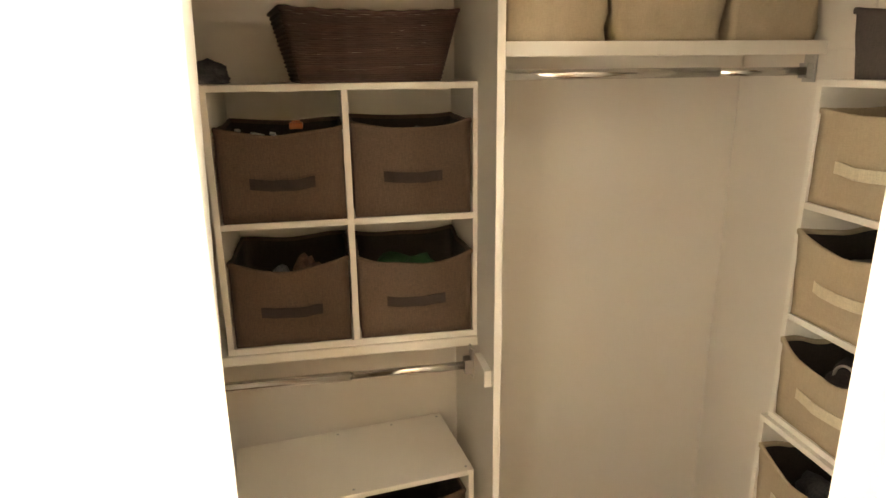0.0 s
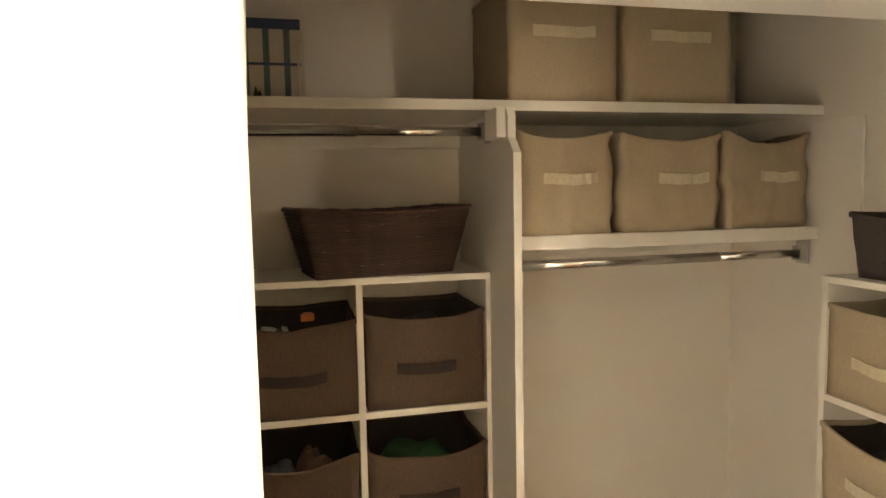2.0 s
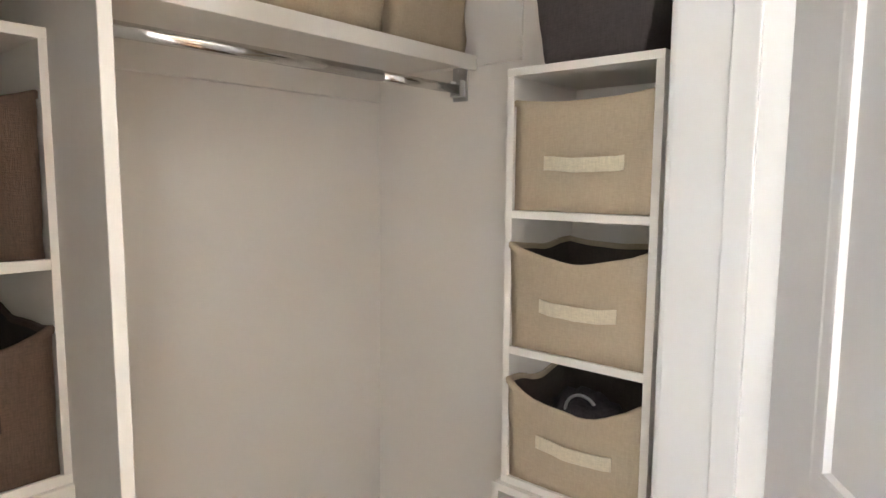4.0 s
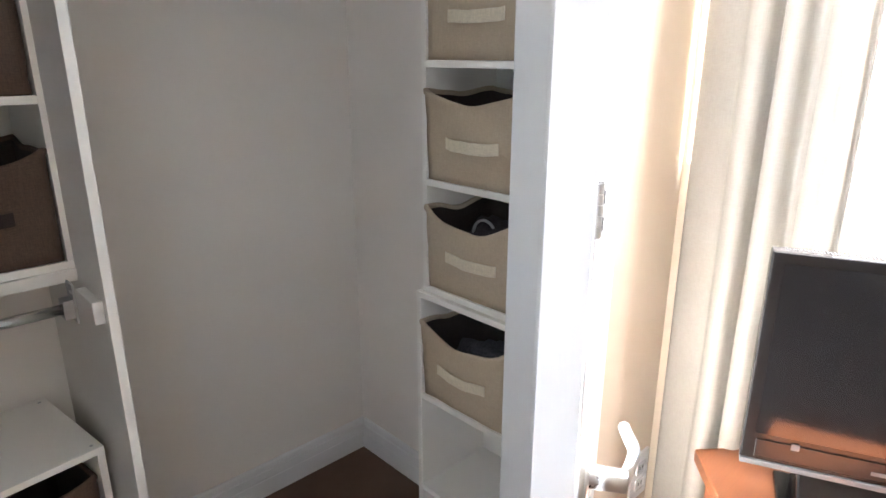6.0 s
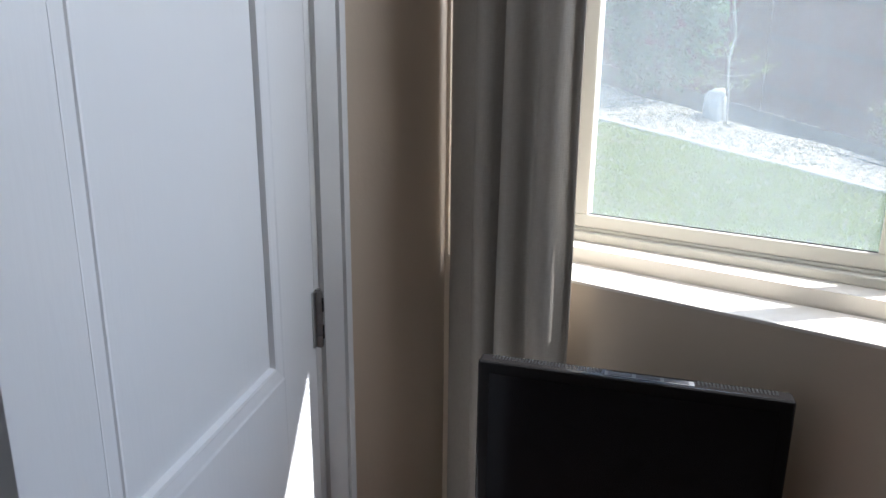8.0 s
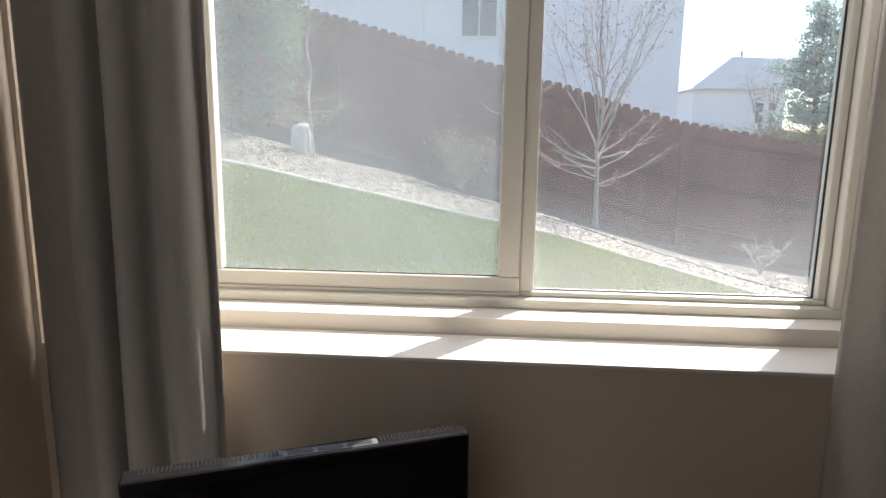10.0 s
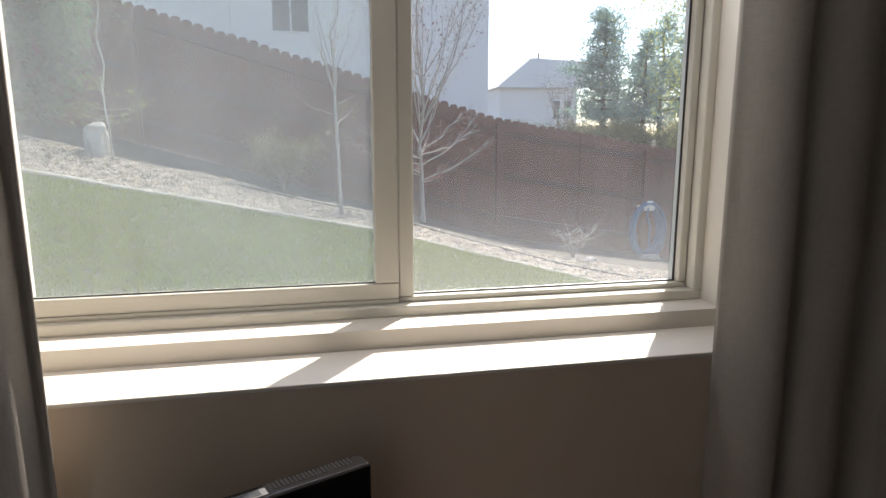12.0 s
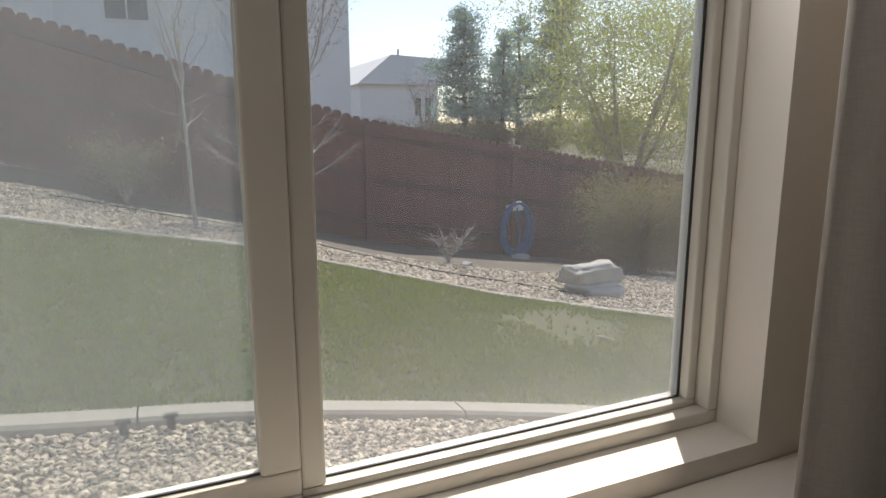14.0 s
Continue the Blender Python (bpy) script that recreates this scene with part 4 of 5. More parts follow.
def television():
    tl, tr = Vector((1.968, -0.235, 0)), Vector((2.132, -0.622, 0))
    ax = (tr - tl).normalized()
    W = (tr - tl).length
    ob = thing("television", (*((tl + tr) / 2).xy, 0.667), "small black flat television on the corner desk", "television")
    ob.rotation_euler = (0, 0, math.atan2(ax.y, ax.x))
    z0, z1 = 0.100, 0.455
    # local x along the width, local -y towards the viewer
    bm = bmesh.new()
    bm_box(bm, -W / 2, W / 2, 0.0, 0.030, z0, z1)
    bm.edges.ensure_lookup_table()
    bevel(bm, 0.005, 3)
    part("bezel", bm, GLOSSB, ob)
    bm = bmesh.new()
    vs = bm_box(bm, -W / 2 + 0.03, W / 2 - 0.03, 0.0302, 0.085, z0 + 0.03, z1 - 0.025)
    for v in vs:
        if v.co.y > 0.06:
            v.co.x *= 0.75
            v.co.z = z0 + 0.05 + (v.co.z - z0 - 0.03) * 0.7
    bevel(bm, 0.006, 2)
    part("back_shell", bm, BLACK, ob)
    boxpart("screen", (-W / 2 + 0.018, W / 2 - 0.018, -0.0012, 0.0, z0 + 0.052, z1 - 0.018), SCREENM, ob, 0)
    boxpart("lower_trim", (-W / 2 + 0.001, W / 2 - 0.001, -0.004, 0.022, z0 - 0.006, z0 + 0.004), GREYP, ob, 0.002)
    strip = boxpart("speaker_strip", (-W / 2 + 0.02, W / 2 - 0.02, -0.0025, -0.0002, z0 + 0.010, z0 + 0.042), GLOSSB, ob, 0.001)
    boxpart("maker_mark", (-0.030, 0.030, -0.0035, -0.0026, z0 + 0.020, z0 + 0.026), GREYP, strip, 0)
    boxpart("sticker", (-W / 2 + 0.070, -W / 2 + 0.082, -0.0032, -0.0026, z0 + 0.034, z0 + 0.045), GREYP, ob, 0.0004)
    # vents and buttons along the top
    bm = bmesh.new()
    for i in range(80):
        x = -W / 2 + 0.02 + i * (W - 0.04) / 79
        if abs(x - 0.03) > 0.062:
            bm_box(bm, x - 0.0011, x + 0.0011, 0.012, 0.026, z1 - 0.0002, z1 + 0.0004)
    tagged(part("vent_rib", bm, plain("matte_black", (0.012, 0.012, 0.012), 0.85, 0.1), ob), kind="stuff")
    boxpart("button_tray", (-0.030, 0.088, 0.006, 0.020, z1 - 0.001, z1 + 0.0010), GREYP, ob, 0.0004)
    for i in range(3):
        x = -0.025 + i * 0.037
        boxpart("button", (x, x + 0.032, 0.008, 0.018, z1 - 0.001, z1 + 0.0018), BTN, ob, 0.0006)
    bm = bmesh.new()
    vs = bm_box(bm, -0.125, 0.125, 0.012, 0.070, 0.012, z0 - 0.006)
    for v in vs:
        if v.co.z < 0.05:
            v.co.y -= 0.03 if v.co.y < 0.04 else -0.03
            v.co.x *= 0.93
    bevel(bm, 0.005, 2)
    part("neck", bm, GLOSSB, ob)
    bm = bmesh.new()
    bm_box(bm, -0.14, 0.14, -0.05, 0.125, 0.0, 0.0118)
    bevel(bm, 0.004, 2)
    part("foot", bm, GLOSSB, ob)


television()

# ---------------------------------------------------------------- outlet
outlet = thing("wall_outlet", (2.155, Y0, 0.492), "white double wall socket low on the beige wall", "outlet")
boxpart("cover_plate", (-0.036, 0.036, -0.006, 0.0, -0.058, 0.058), TRIM, outlet, 0.002)
for dz in (-0.021, 0.021):
    s = boxpart("socket", (-0.017, 0.017, -0.0085, -0.0062, dz - 0.014, dz + 0.014), TRIM, outlet, 0.003)
    for dx in (-0.006, 0.006):
        boxpart("slot", (dx - 0.001, dx + 0.001, -0.0092, -0.0086, dz - 0.002, dz + 0.006), BLACK, s, 0)

# ---------------------------------------------------------------- the yard


def fence_foot(y):
    return -0.07 + (0.287 if y > -3.44 else 0.16) * (y + 3.44)


def ground_z(x, y):
    s = min(max((x - 3.0) / 7.8, 0.0), 1.0)
    yy = max(-22.0, min(4.0, y))
    z = (0.30 + 0.06 * (yy + 0.5)) * (1 - s) + fence_foot(yy) * s
    if x > 10.8:
        z += min(1.0, (x - 10.8) / 30) * (1.2 - z)
    return z + 0.012 * noise.noise((x * 1.3, y * 1.3, 0))


def far_curb(y):
    """x of the lawn's far edge at y."""
    if y > -1.3:
        return 8.22 - 0.035 * (y + 1.3)
    t = min(1.0, (-1.3 - y) / 3.4)
    return 8.22 - 2.45 * t ** 1.25 + 0.10 * math.sin(t * 3.1)


def near_curb(y):
    return 4.60 - (0.07 * max(0.0, -0.5 - y) ** 2 + 0.10 * max(0.0, -0.5 - y)) * 0.9


def grid_sheet(xs, ys, lift=0.0):
    bm = bmesh.new()
    vs = [[bm.verts.new((x, y, ground_z(x, y) + lift)) for y in ys] for x in xs]
    for i in range(len(xs) - 1):
        for j in range(len(ys) - 1):
            bm.faces.new((vs[i][j], vs[i + 1][j], vs[i + 1][j + 1], vs[i][j + 1]))
    return bm


SOIL = material("dry_soil", (0.15, 0.128, 0.102), 0.95, var=0.25, scale=3, bump=0.8, bump_scale=40)
LAWN = material("lawn_ground", (0.050, 0.082, 0.020), 0.95, var=0.3, scale=2.4, bump=0.9, bump_scale=60, color2=(0.120, 0.088, 0.052), sharp=2.0)
GRASS = material("grass_blades", (0.092, 0.165, 0.026), 0.7, var=0.2, scale=2.2, bump=0.0, color2=(0.19, 0.20, 0.065), island=0.5, sharp=2.6)
STONE = material("river_gravel", (0.44, 0.385, 0.30), 0.85, var=0.25, scale=16, bump=0.3, bump_scale=90, island=0.7, color2=(0.30, 0.245, 0.185), sharp=2.5)
CURB = material("pale_concrete", (0.36, 0.335, 0.285), 0.9, var=0.12, scale=6, bump=0.4, bump_scale=70)
FENCE = material("red_stained_board", (0.155, 0.056, 0.043), 0.8, var=0.2, scale=1.5, bump=0.0, bump_scale=4, stretch=(6, 6, 0.5), island=0.13)
# rails darker than the boards: their shadow lines are put into the colour
RAIL = material("shadow_rail", (0.100, 0.036, 0.030), 0.8, var=0.2, scale=1.5, bump=0.02, bump_scale=4, stretch=(6, 0.5, 6))
STUCCO = material("pale_stucco", (0.84, 0.81, 0.79), 0.9, var=0.06, scale=2, bump=0.3, bump_scale=40)
ROOFM = material("grey_shingle", (0.16, 0.15, 0.15), 0.9, var=0.2, scale=3, bump=0.5, bump_scale=12)
BARK = material("grey_bark", (0.42, 0.37, 0.33), 0.9, var=0.25, scale=12, bump=0.5, bump_scale=60)
DARKBARK = material("brown_bark", (0.10, 0.075, 0.055), 0.9, var=0.25, scale=8, bump=0.6, bump_scale=30)
# needle green paled and blued to carry the distance haze
NEEDLE = material("hazed_pine_needles", (0.22, 0.31, 0.30), 0.8, var=0.25, scale=2, bump=0.0, island=0.4)
SCRUB = material("dry_scrub_leaves", (0.21, 0.20, 0.105), 0.8, var=0.25, scale=2, bump=0.0, island=0.45)
LEAF = material("spring_leaves", (0.25, 0.27, 0.09), 0.7, var=0.2, scale=2, bump=0.0, island=0.35)
HEDGE = material("olive_twig_leaves", (0.19, 0.165, 0.08), 0.8, var=0.2, scale=3, bump=0.0, island=0.4)
CYP = material("juniper_leaves", (0.10, 0.155, 0.085), 0.85, var=0.2, scale=3, bump=0.0, island=0.4)
BUDS = material("red_buds", (0.30, 0.09, 0.07), 0.8, var=0.2, bump=0.0, island=0.3)
ROCK = material("pale_rock", (0.56, 0.53, 0.48), 0.9, var=0.3, scale=7, bump=0.6, bump_scale=25)
HOSE = material("blue_hose", (0.03, 0.11, 0.26), 0.45, var=0.1, bump=0.0)
GLASSD = material("dark_pane", (0.06, 0.07, 0.08), 0.12, var=0.1, bump=0.0)

for m_, c_ in ((GRASS, (0.24, 0.28, 0.07)), (LEAF, (0.42, 0.46, 0.12)), (HEDGE, (0.20, 0.18, 0.08)), (NEEDLE, (0.24, 0.36, 0.30)), (CYP, (0.14, 0.22, 0.10))):
    let_through(m_, 0.5, c_)

xs = [2.441 + 0.25 * i for i in range(34)] + [11.2, 12, 14, 17, 22, 30, 45, 70, 110, 200, 400]
ys = [-400, -200, -100, -60, -40, -28] + [-22 + 0.4 * i for i in range(71)] + [8, 12, 20, 40, 100, 200, 400]
tagged(part("ground", grid_sheet(xs, ys), SOIL, None, "", True), "dry brown garden soil sloping along the fence", "ground", "", "structure")


def lawn():
    bm = bmesh.new()
    rows = []
    for j in range(80):
        y = 5.0 - j * 0.14
        a, b = near_curb(y), far_curb(y)
        if b - a < 0.3:
            a = b - 0.3
        rows.append([bm.verts.new((a + (b - a) * i / 16, y, ground_z(a + (b - a) * i / 16, y) + 0.02)) for i in range(17)])
    for r, q in zip(rows, rows[1:]):
        for i in range(16):
            bm.faces.new((r[i], r[i + 1], q[i + 1], q[i]))
    bmesh.ops.recalc_face_normals(bm, faces=bm.faces)
    tagged(part("lawn", bm, LAWN, None, "", True), "patchy green lawn with dry spots", "lawn", "", "structure")


lawn()
rnd = random.Random(4)


def blades():
    """Short grass in tufts of a few blades that share a root."""
    vs, fs = [], []
    for k in range(46000):
        y = 3.2 - 8.6 * rnd.random()
        a, b = near_curb(y), far_curb(y)
        x = a + 0.05 + (b - a - 0.1) * rnd.random() ** 1.15
        if b - a < 0.3:
            continue
        bald = 1.1 * math.exp(-((x - 5.75) ** 2 / 0.30 + (y + 3.45) ** 2 / 0.35)) + 0.55 * noise.noise((x * 2.6, y * 2.6, 3.0))
        if rnd.random() < min(0.93, max(0.0, (bald - 0.08) * 1.5)):
            continue
        z = ground_z(x, y) + 0.018
        root = len(vs)
        vs.append((x, y, z))
        tall = 0.022 + 0.026 * rnd.random() + 0.018 * noise.noise((x * 6, y * 6, 1.0))
        for q in range(7):
            t = rnd.random() * 6.283
            w, out = 0.005 + 0.005 * rnd.random(), 0.012 + 0.022 * rnd.random()
            i = len(vs)
            vs.append((x + w * math.cos(t + 1.4), y + w * math.sin(t + 1.4), z + 0.002))
            vs.append((x + out * math.cos(t), y + out * math.sin(t), z + tall * (0.6 + 0.6 * rnd.random())))
            fs.append((root, i, i + 1))
    me = bpy.data.meshes.new("grass")
    me.from_pydata(vs, [], fs)
    me.materials.append(GRASS)
    tagged(new("grass", me), "short green and straw grass blades", "grass", "", "stuff")


blades()


def pebbles(name, spots, size, label):
    vs, fs = [], []
    base = [(1, 0, 0), (-0.5, 0.87, 0), (-0.5, -0.87, 0), (0.35, 0.5, 0.75), (-0.6, 0, 0.7), (0.35, -0.5, 0.75)]
    tri = [(0, 1, 3), (1, 4, 3), (1, 2, 4), (2, 5, 4), (2, 0, 5), (0, 3, 5), (3, 4, 5)]
    for x, y in spots:
        z = ground_z(x, y) + 0.004 + 0.014 * rnd.random()
        s = size * (0.5 + 0.9 * rnd.random())
        t, e, h = rnd.random() * 6.283, 0.6 + 0.5 * rnd.random(), 0.5 + 0.5 * rnd.random()
        i = len(vs)
        for a, b, c in base:
            a, b = a * s, b * s * e
            vs.append((x + a * math.cos(t) - b * math.sin(t), y + a * math.sin(t) + b * math.cos(t), z + c * s * h))
        fs += [tuple(i + q for q in f) for f in tri]
    me = bpy.data.meshes.new(name)
    me.from_pydata(vs, [], fs)
    me.materials.append(STONE)
    tagged(new(name, me), label, "gravel", "", "stuff")


spots = []
while len(spots) < 56000:
    y = 3.6 - 13.0 * rnd.random()
    x = far_curb(y) + 0.08 + (1.40 + 1.2 * min(1, max(0, (-2.6 - y) / 2)) + 0.25 * noise.noise((y, 0, 0))) * rnd.random() ** 1.15
    spots.append((x, y))
pebbles("far_gravel", spots, 0.022, "tan and grey river gravel in the garden bed")
spots = []
while len(spots) < 44000:
    y = 1.8 - 4.6 * rnd.random()
    x = 2.6 + (near_curb(y) - 0.1 - 2.6) * rnd.random()
    spots.append((x, y))
pebbles("near_gravel", spots, 0.0165, "pale river gravel along the house wall")


def curb(name, fx, ya, yb, n, gap):
    """A row of concrete curb lengths that follow the bed's edge."""
    ob = thing(name, (fx(ya), ya, ground_z(fx(ya), ya)), "pale concrete curb edging the lawn", "curb", "", "structure")
    o = ob.location
    L = (yb - ya) / n
    for k in range(n):
        bm = bmesh.new()
        rings = []
        for i in range(7):
            y = ya + L * k + L * (gap + (1 - 2 * gap) * i / 6)
            x = fx(y)
            z = ground_z(x, y)
            rings.append([bm.verts.new((x + a - o.x, y - o.y, z + b - o.z)) for a, b in ((-0.075, -0.05), (-0.075, 0.030), (-0.06, 0.045), (0.05, 0.045), (0.07, 0.030), (0.07, -0.05))])
        for r, q in zip(rings, rings[1:]):
            for i in range(6):
                bm.faces.new((r[i], r[(i + 1) % 6], q[(i + 1) % 6], q[i]))
        for r in (rings[0], rings[-1]):
            bm.faces.new(r)
        bmesh.ops.recalc_face_normals(bm, faces=bm.faces)
        part("curb_length", bm, CURB, ob)


for x, y in ((4.46, -0.57), (4.44, -0.40)):
    ob = thing("marker_stake", (x, y, ground_z(x, y)), "short dark stake standing in the near gravel", "stake", "gravel stakes")
    boxpart("stem", (-0.010, 0.010, -0.016, 0.016, 0, 0.075), BLACK, ob, 0.002)
    boxpart("cap", (-0.012, 0.012, -0.028, 0.028, 0.0755, 0.088), BLACK, ob, 0.003)
curb("curb", far_curb, 4.6, -6.2, 14, 0.004)
curb("curb", near_curb, 3.0, -3.2, 9, 0.006)


def fence():
    ob = thing("fence", (10.8, 0, fence_foot(0)), "red-brown stained board fence with dog-ear tops stepping downhill", "fence")
    o = ob.location
    dog = ((-0.5, 0.0), (0.5, 0.0), (0.5, 1.79), (0.28, 1.84), (-0.28, 1.84), (-0.5, 1.79))
    bm = bmesh.new()
    w = 0.1412
    r0 = [bm.verts.new((0.0, a * w, b)) for a, b in dog]
    r1 = [bm.verts.new((0.018, a * w, b)) for a, b in dog]
    bm.faces.new(r0)
    bm.faces.new(r1)
    for i in range(6):
        bm.faces.new((r0[i], r0[(i + 1) % 6], r1[(i + 1) % 6], r1[i]))
    bmesh.ops.recalc_face_normals(bm, faces=bm.faces)
    board = mesh_of("board", bm, FENCE)
    y = 5.2
    while y > -17:
        b = new("board", board)
        b.parent = ob
        b.location = (0.006 * rnd.random(), y, fence_foot(y) - 0.02 + 0.02 * rnd.random() - o.z)
        b.rotation_euler = (0.002 * (rnd.random() - 0.5), 0, 0)
        y -= 0.1415
    posts = [4.1, 1.65, -0.95, -3.43, -5.92, -8.4, -10.9, -13.4]
    for y in posts:
        z = fence_foot(y) - o.z
        boxpart("post", (-0.085, 0.004, y - 0.045, y + 0.045, z - 0.1, z + 1.74), FENCE, ob, 0.003)
    for ya, yb in zip(posts, posts[1:]):
        for h in (0.30, 0.95, 1.60):
            bm = bmesh.new()
            bm_box(bm, -0.052, -0.001, yb + 0.046, ya - 0.046, -0.045, 0.045)
            for v in bm.verts:
                v.co.z += fence_foot(v.co.y) - o.z + h
            part("fence_rail", bm, RAIL, ob, "rail darkened for its shadow line")


fence()


def limb(bm, a, b, r0, r1, n=5, seg=3, wob=0.03, rnd=rnd):
    a, b = Vector(a), Vector(b)
    pts = [a.lerp(b, i / seg) + (Vector((rnd.uniform(-1, 1), rnd.uniform(-1, 1), rnd.uniform(-0.5, 0.5))) * wob if 0 < i < seg else Vector()) for i in range(seg + 1)]
    d = (b - a).normalized()
    u = d.orthogonal().normalized()
    v = d.cross(u)
    rings = []
    for i, p in enumerate(pts):
        r = r0 + (r1 - r0) * i / seg
        rings.append([bm.verts.new(p + (u * math.cos(k * 6.283 / n) + v * math.sin(k * 6.283 / n)) * r) for k in range(n)])
    for q, s in zip(rings, rings[1:]):
        for k in range(n):
            bm.faces.new((q[k], q[(k + 1) % n], s[(k + 1) % n], s[k]))
    bm.faces.new(rings[-1])
    return pts


def leafage(parent, name, centres, mat, size, per, scatter, rn, long=1.0):
    vs, fs = [], []
    for c in centres:
        for _ in range(per):
            p = Vector(c) + Vector((rn.gauss(0, 1), rn.gauss(0, 1), rn.gauss(0, 0.8))) * scatter
            d = Vector((rn.gauss(0, 1), rn.gauss(0, 1), rn.gauss(0, 1))).normalized()
            u = d.orthogonal().normalized()
            s = size * rn.uniform(0.6, 1.3)
            i = len(vs)
            vs += [tuple(p - u * s * 0.45), tuple(p + d * s * long * 0.6 + u * s * 0.12), tuple(p + u * s * 0.45), tuple(p - d * s * long * 0.6)]
            fs += [(i, i + 1, i + 2), (i, i + 2, i + 3)]
    me = bpy.data.meshes.new(name)
    me.from_pydata(vs, [], fs)
    me.materials.append(mat)
    ob = new(name, me)
    ob.parent = parent
    return tagged(ob, kind="stuff")


def fork_tree(name, at, height, fork, r, label, low, leaders, spread, seed, bud=None, bud_size=0.018, per=2, twigs=8):
    """A young open tree: a short trunk that forks into wide low limbs and thin upright leaders."""
    rn = random.Random(seed)
    x, y = at
    ob = thing(name, (x, y, ground_z(x, y) - 0.03), label, "tree")
    bm = bmesh.new()
    trunk = limb(bm, (0, 0, 0), (0.03 * rn.uniform(-1, 1), 0.05, fork * 1.5), r, r * 0.62, 8, 4, 0.012, rn)
    top = limb(bm, trunk[-1], trunk[-1] + Vector((0.05, -0.04, height - fork * 1.5)), r * 0.62, r * 0.12, 6, 6, 0.05, rn)
    part("trunk", bm, BARK, ob, "", True)
    bm = bmesh.new()
    tips = []
    for i in range(low + leaders):
        a = i * 2.4 + rn.uniform(-0.5, 0.5)
        p = trunk[4].lerp(top[2], rn.random() ** 1.6)
        if i < low:
            p = trunk[2].lerp(trunk[4], rn.random())
            L = spread * rn.uniform(0.7, 1.1)
            rise = rn.uniform(0.05, 0.5)
        else:
            L = (height - p.z) * rn.uniform(0.55, 0.95)
            rise = rn.uniform(0.9, 3.6)
        d = Vector((math.cos(a), math.sin(a), rise)).normalized()
        knee = p + d * L * 0.5
        end = knee + (d + Vector((rn.uniform(-0.15, 0.15), rn.uniform(-0.15, 0.15), 0.35))).normalized() * L * 0.5
        c = r * (0.32 if i < low else 0.27)
        a1 = limb(bm, p, knee, c, c * 0.6, 5, 3, 0.02 * L, rn)
        a2 = limb(bm, knee, end, c * 0.6, c * 0.16, 5, 3, 0.03 * L, rn)
        line_ = a1 + a2[1:]
        for j in range(twigs):
            k = rn.uniform(1.2, 5.9)
            q = line_[int(k)].lerp(line_[int(k) + 1], k - int(k))
            dd = (d + Vector((rn.uniform(-1, 1), rn.uniform(-1, 1), rn.uniform(-0.4, 0.9))) * 0.85).normalized()
            l2 = L * rn.uniform(0.08, 0.30)
            limb(bm, q, q + dd * l2, c * 0.24, c * 0.09, 3, 2, 0.05 * l2, rn)
            tips.append(q + dd * l2)
            if rn.random() < 0.5:
                tips.append(q + dd * l2 * 0.5)
    part("branches", bm, BARK, ob, "", True)
    if bud:
        leafage(ob, "buds", tips, bud, bud_size, per, 0.04, rn)
    return ob


fork_tree("bare_tree", (10.05, -2.12), 3.9, 0.72, 0.040, "leafless young tree with reddish buds in the gravel", 13, 20, 1.2, 7, BUDS, 0.022, 2, 18)
fork_tree("young_tree", (9.06, -0.95), 2.8, 0.95, 0.024, "thin leafless sapling beside the fence", 6, 9, 0.55, 11, LEAF, 0.022, 1, 9)
fork_tree("young_tree", (9.4, 1.62), 2.6, 0.55, 0.016, "thin sapling with a few pale leaves", 12, 7, 0.50, 13, LEAF, 0.026, 2, 9)


def conifer(name, at, z0, height, width, mat, label, seed, layers=13, gaps=0.15):
    rn = random.Random(seed)
    ob = thing(name, (at[0], at[1], z0), label, "tree")
    bm = bmesh.new()
    limb(bm, (0, 0, 0), (0, 0, height * 0.97), height * 0.022, height * 0.004, 7, 5, 0.01 * height, rn)
    part("trunk", bm, DARKBARK, ob, "", True)
    bm = bmesh.new()
    tips = []
    for k in range(layers):
        f = 0.22 + 0.78 * k / layers
        prof = (1 - f) ** 0.55 * (0.6 + 0.6 * rn.random())
        for j in range(9):
            if rn.random() < gaps:
                continue
            a = rn.random() * 6.283
            L = width / 2 * prof * rn.uniform(0.5, 1.25)
            p = Vector((0, 0, f * height))
            e = Vector((math.cos(a) * L, math.sin(a) * L, L * rn.uniform(-0.05, 0.4)))
            limb(bm, p, p + e, height * 0.006, height * 0.0015, 4, 2, 0.03 * L, rn)
            for q in range(max(3, int(9 * prof))):
                tips.append(p + e * rn.uniform(0.3, 1.05))
    part("branches", bm, DARKBARK, ob, "", True)
    leafage(ob, "needles", tips, mat, 0.060 * height / 6, 26, 0.034 * height, rn, 2.4)
    return ob


conifer("conifer", (24, -11.6), 1.0, 5.2, 4.2, NEEDLE, "blue-green conifer beyond the fence", 3)
conifer("conifer", (25, -14.6), 1.0, 5.3, 3.4, NEEDLE, "sparse tall pine beyond the fence", 5, 12, 0.45)
conifer("conifer", (23.5, -13.0), 1.0, 4.4, 2.4, NEEDLE, "thin pine beyond the fence", 6, 10, 0.4)
conifer("conifer", (26, -17.3), 1.0, 7.0, 5.6, NEEDLE, "dense dark pine beyond the fence", 9)


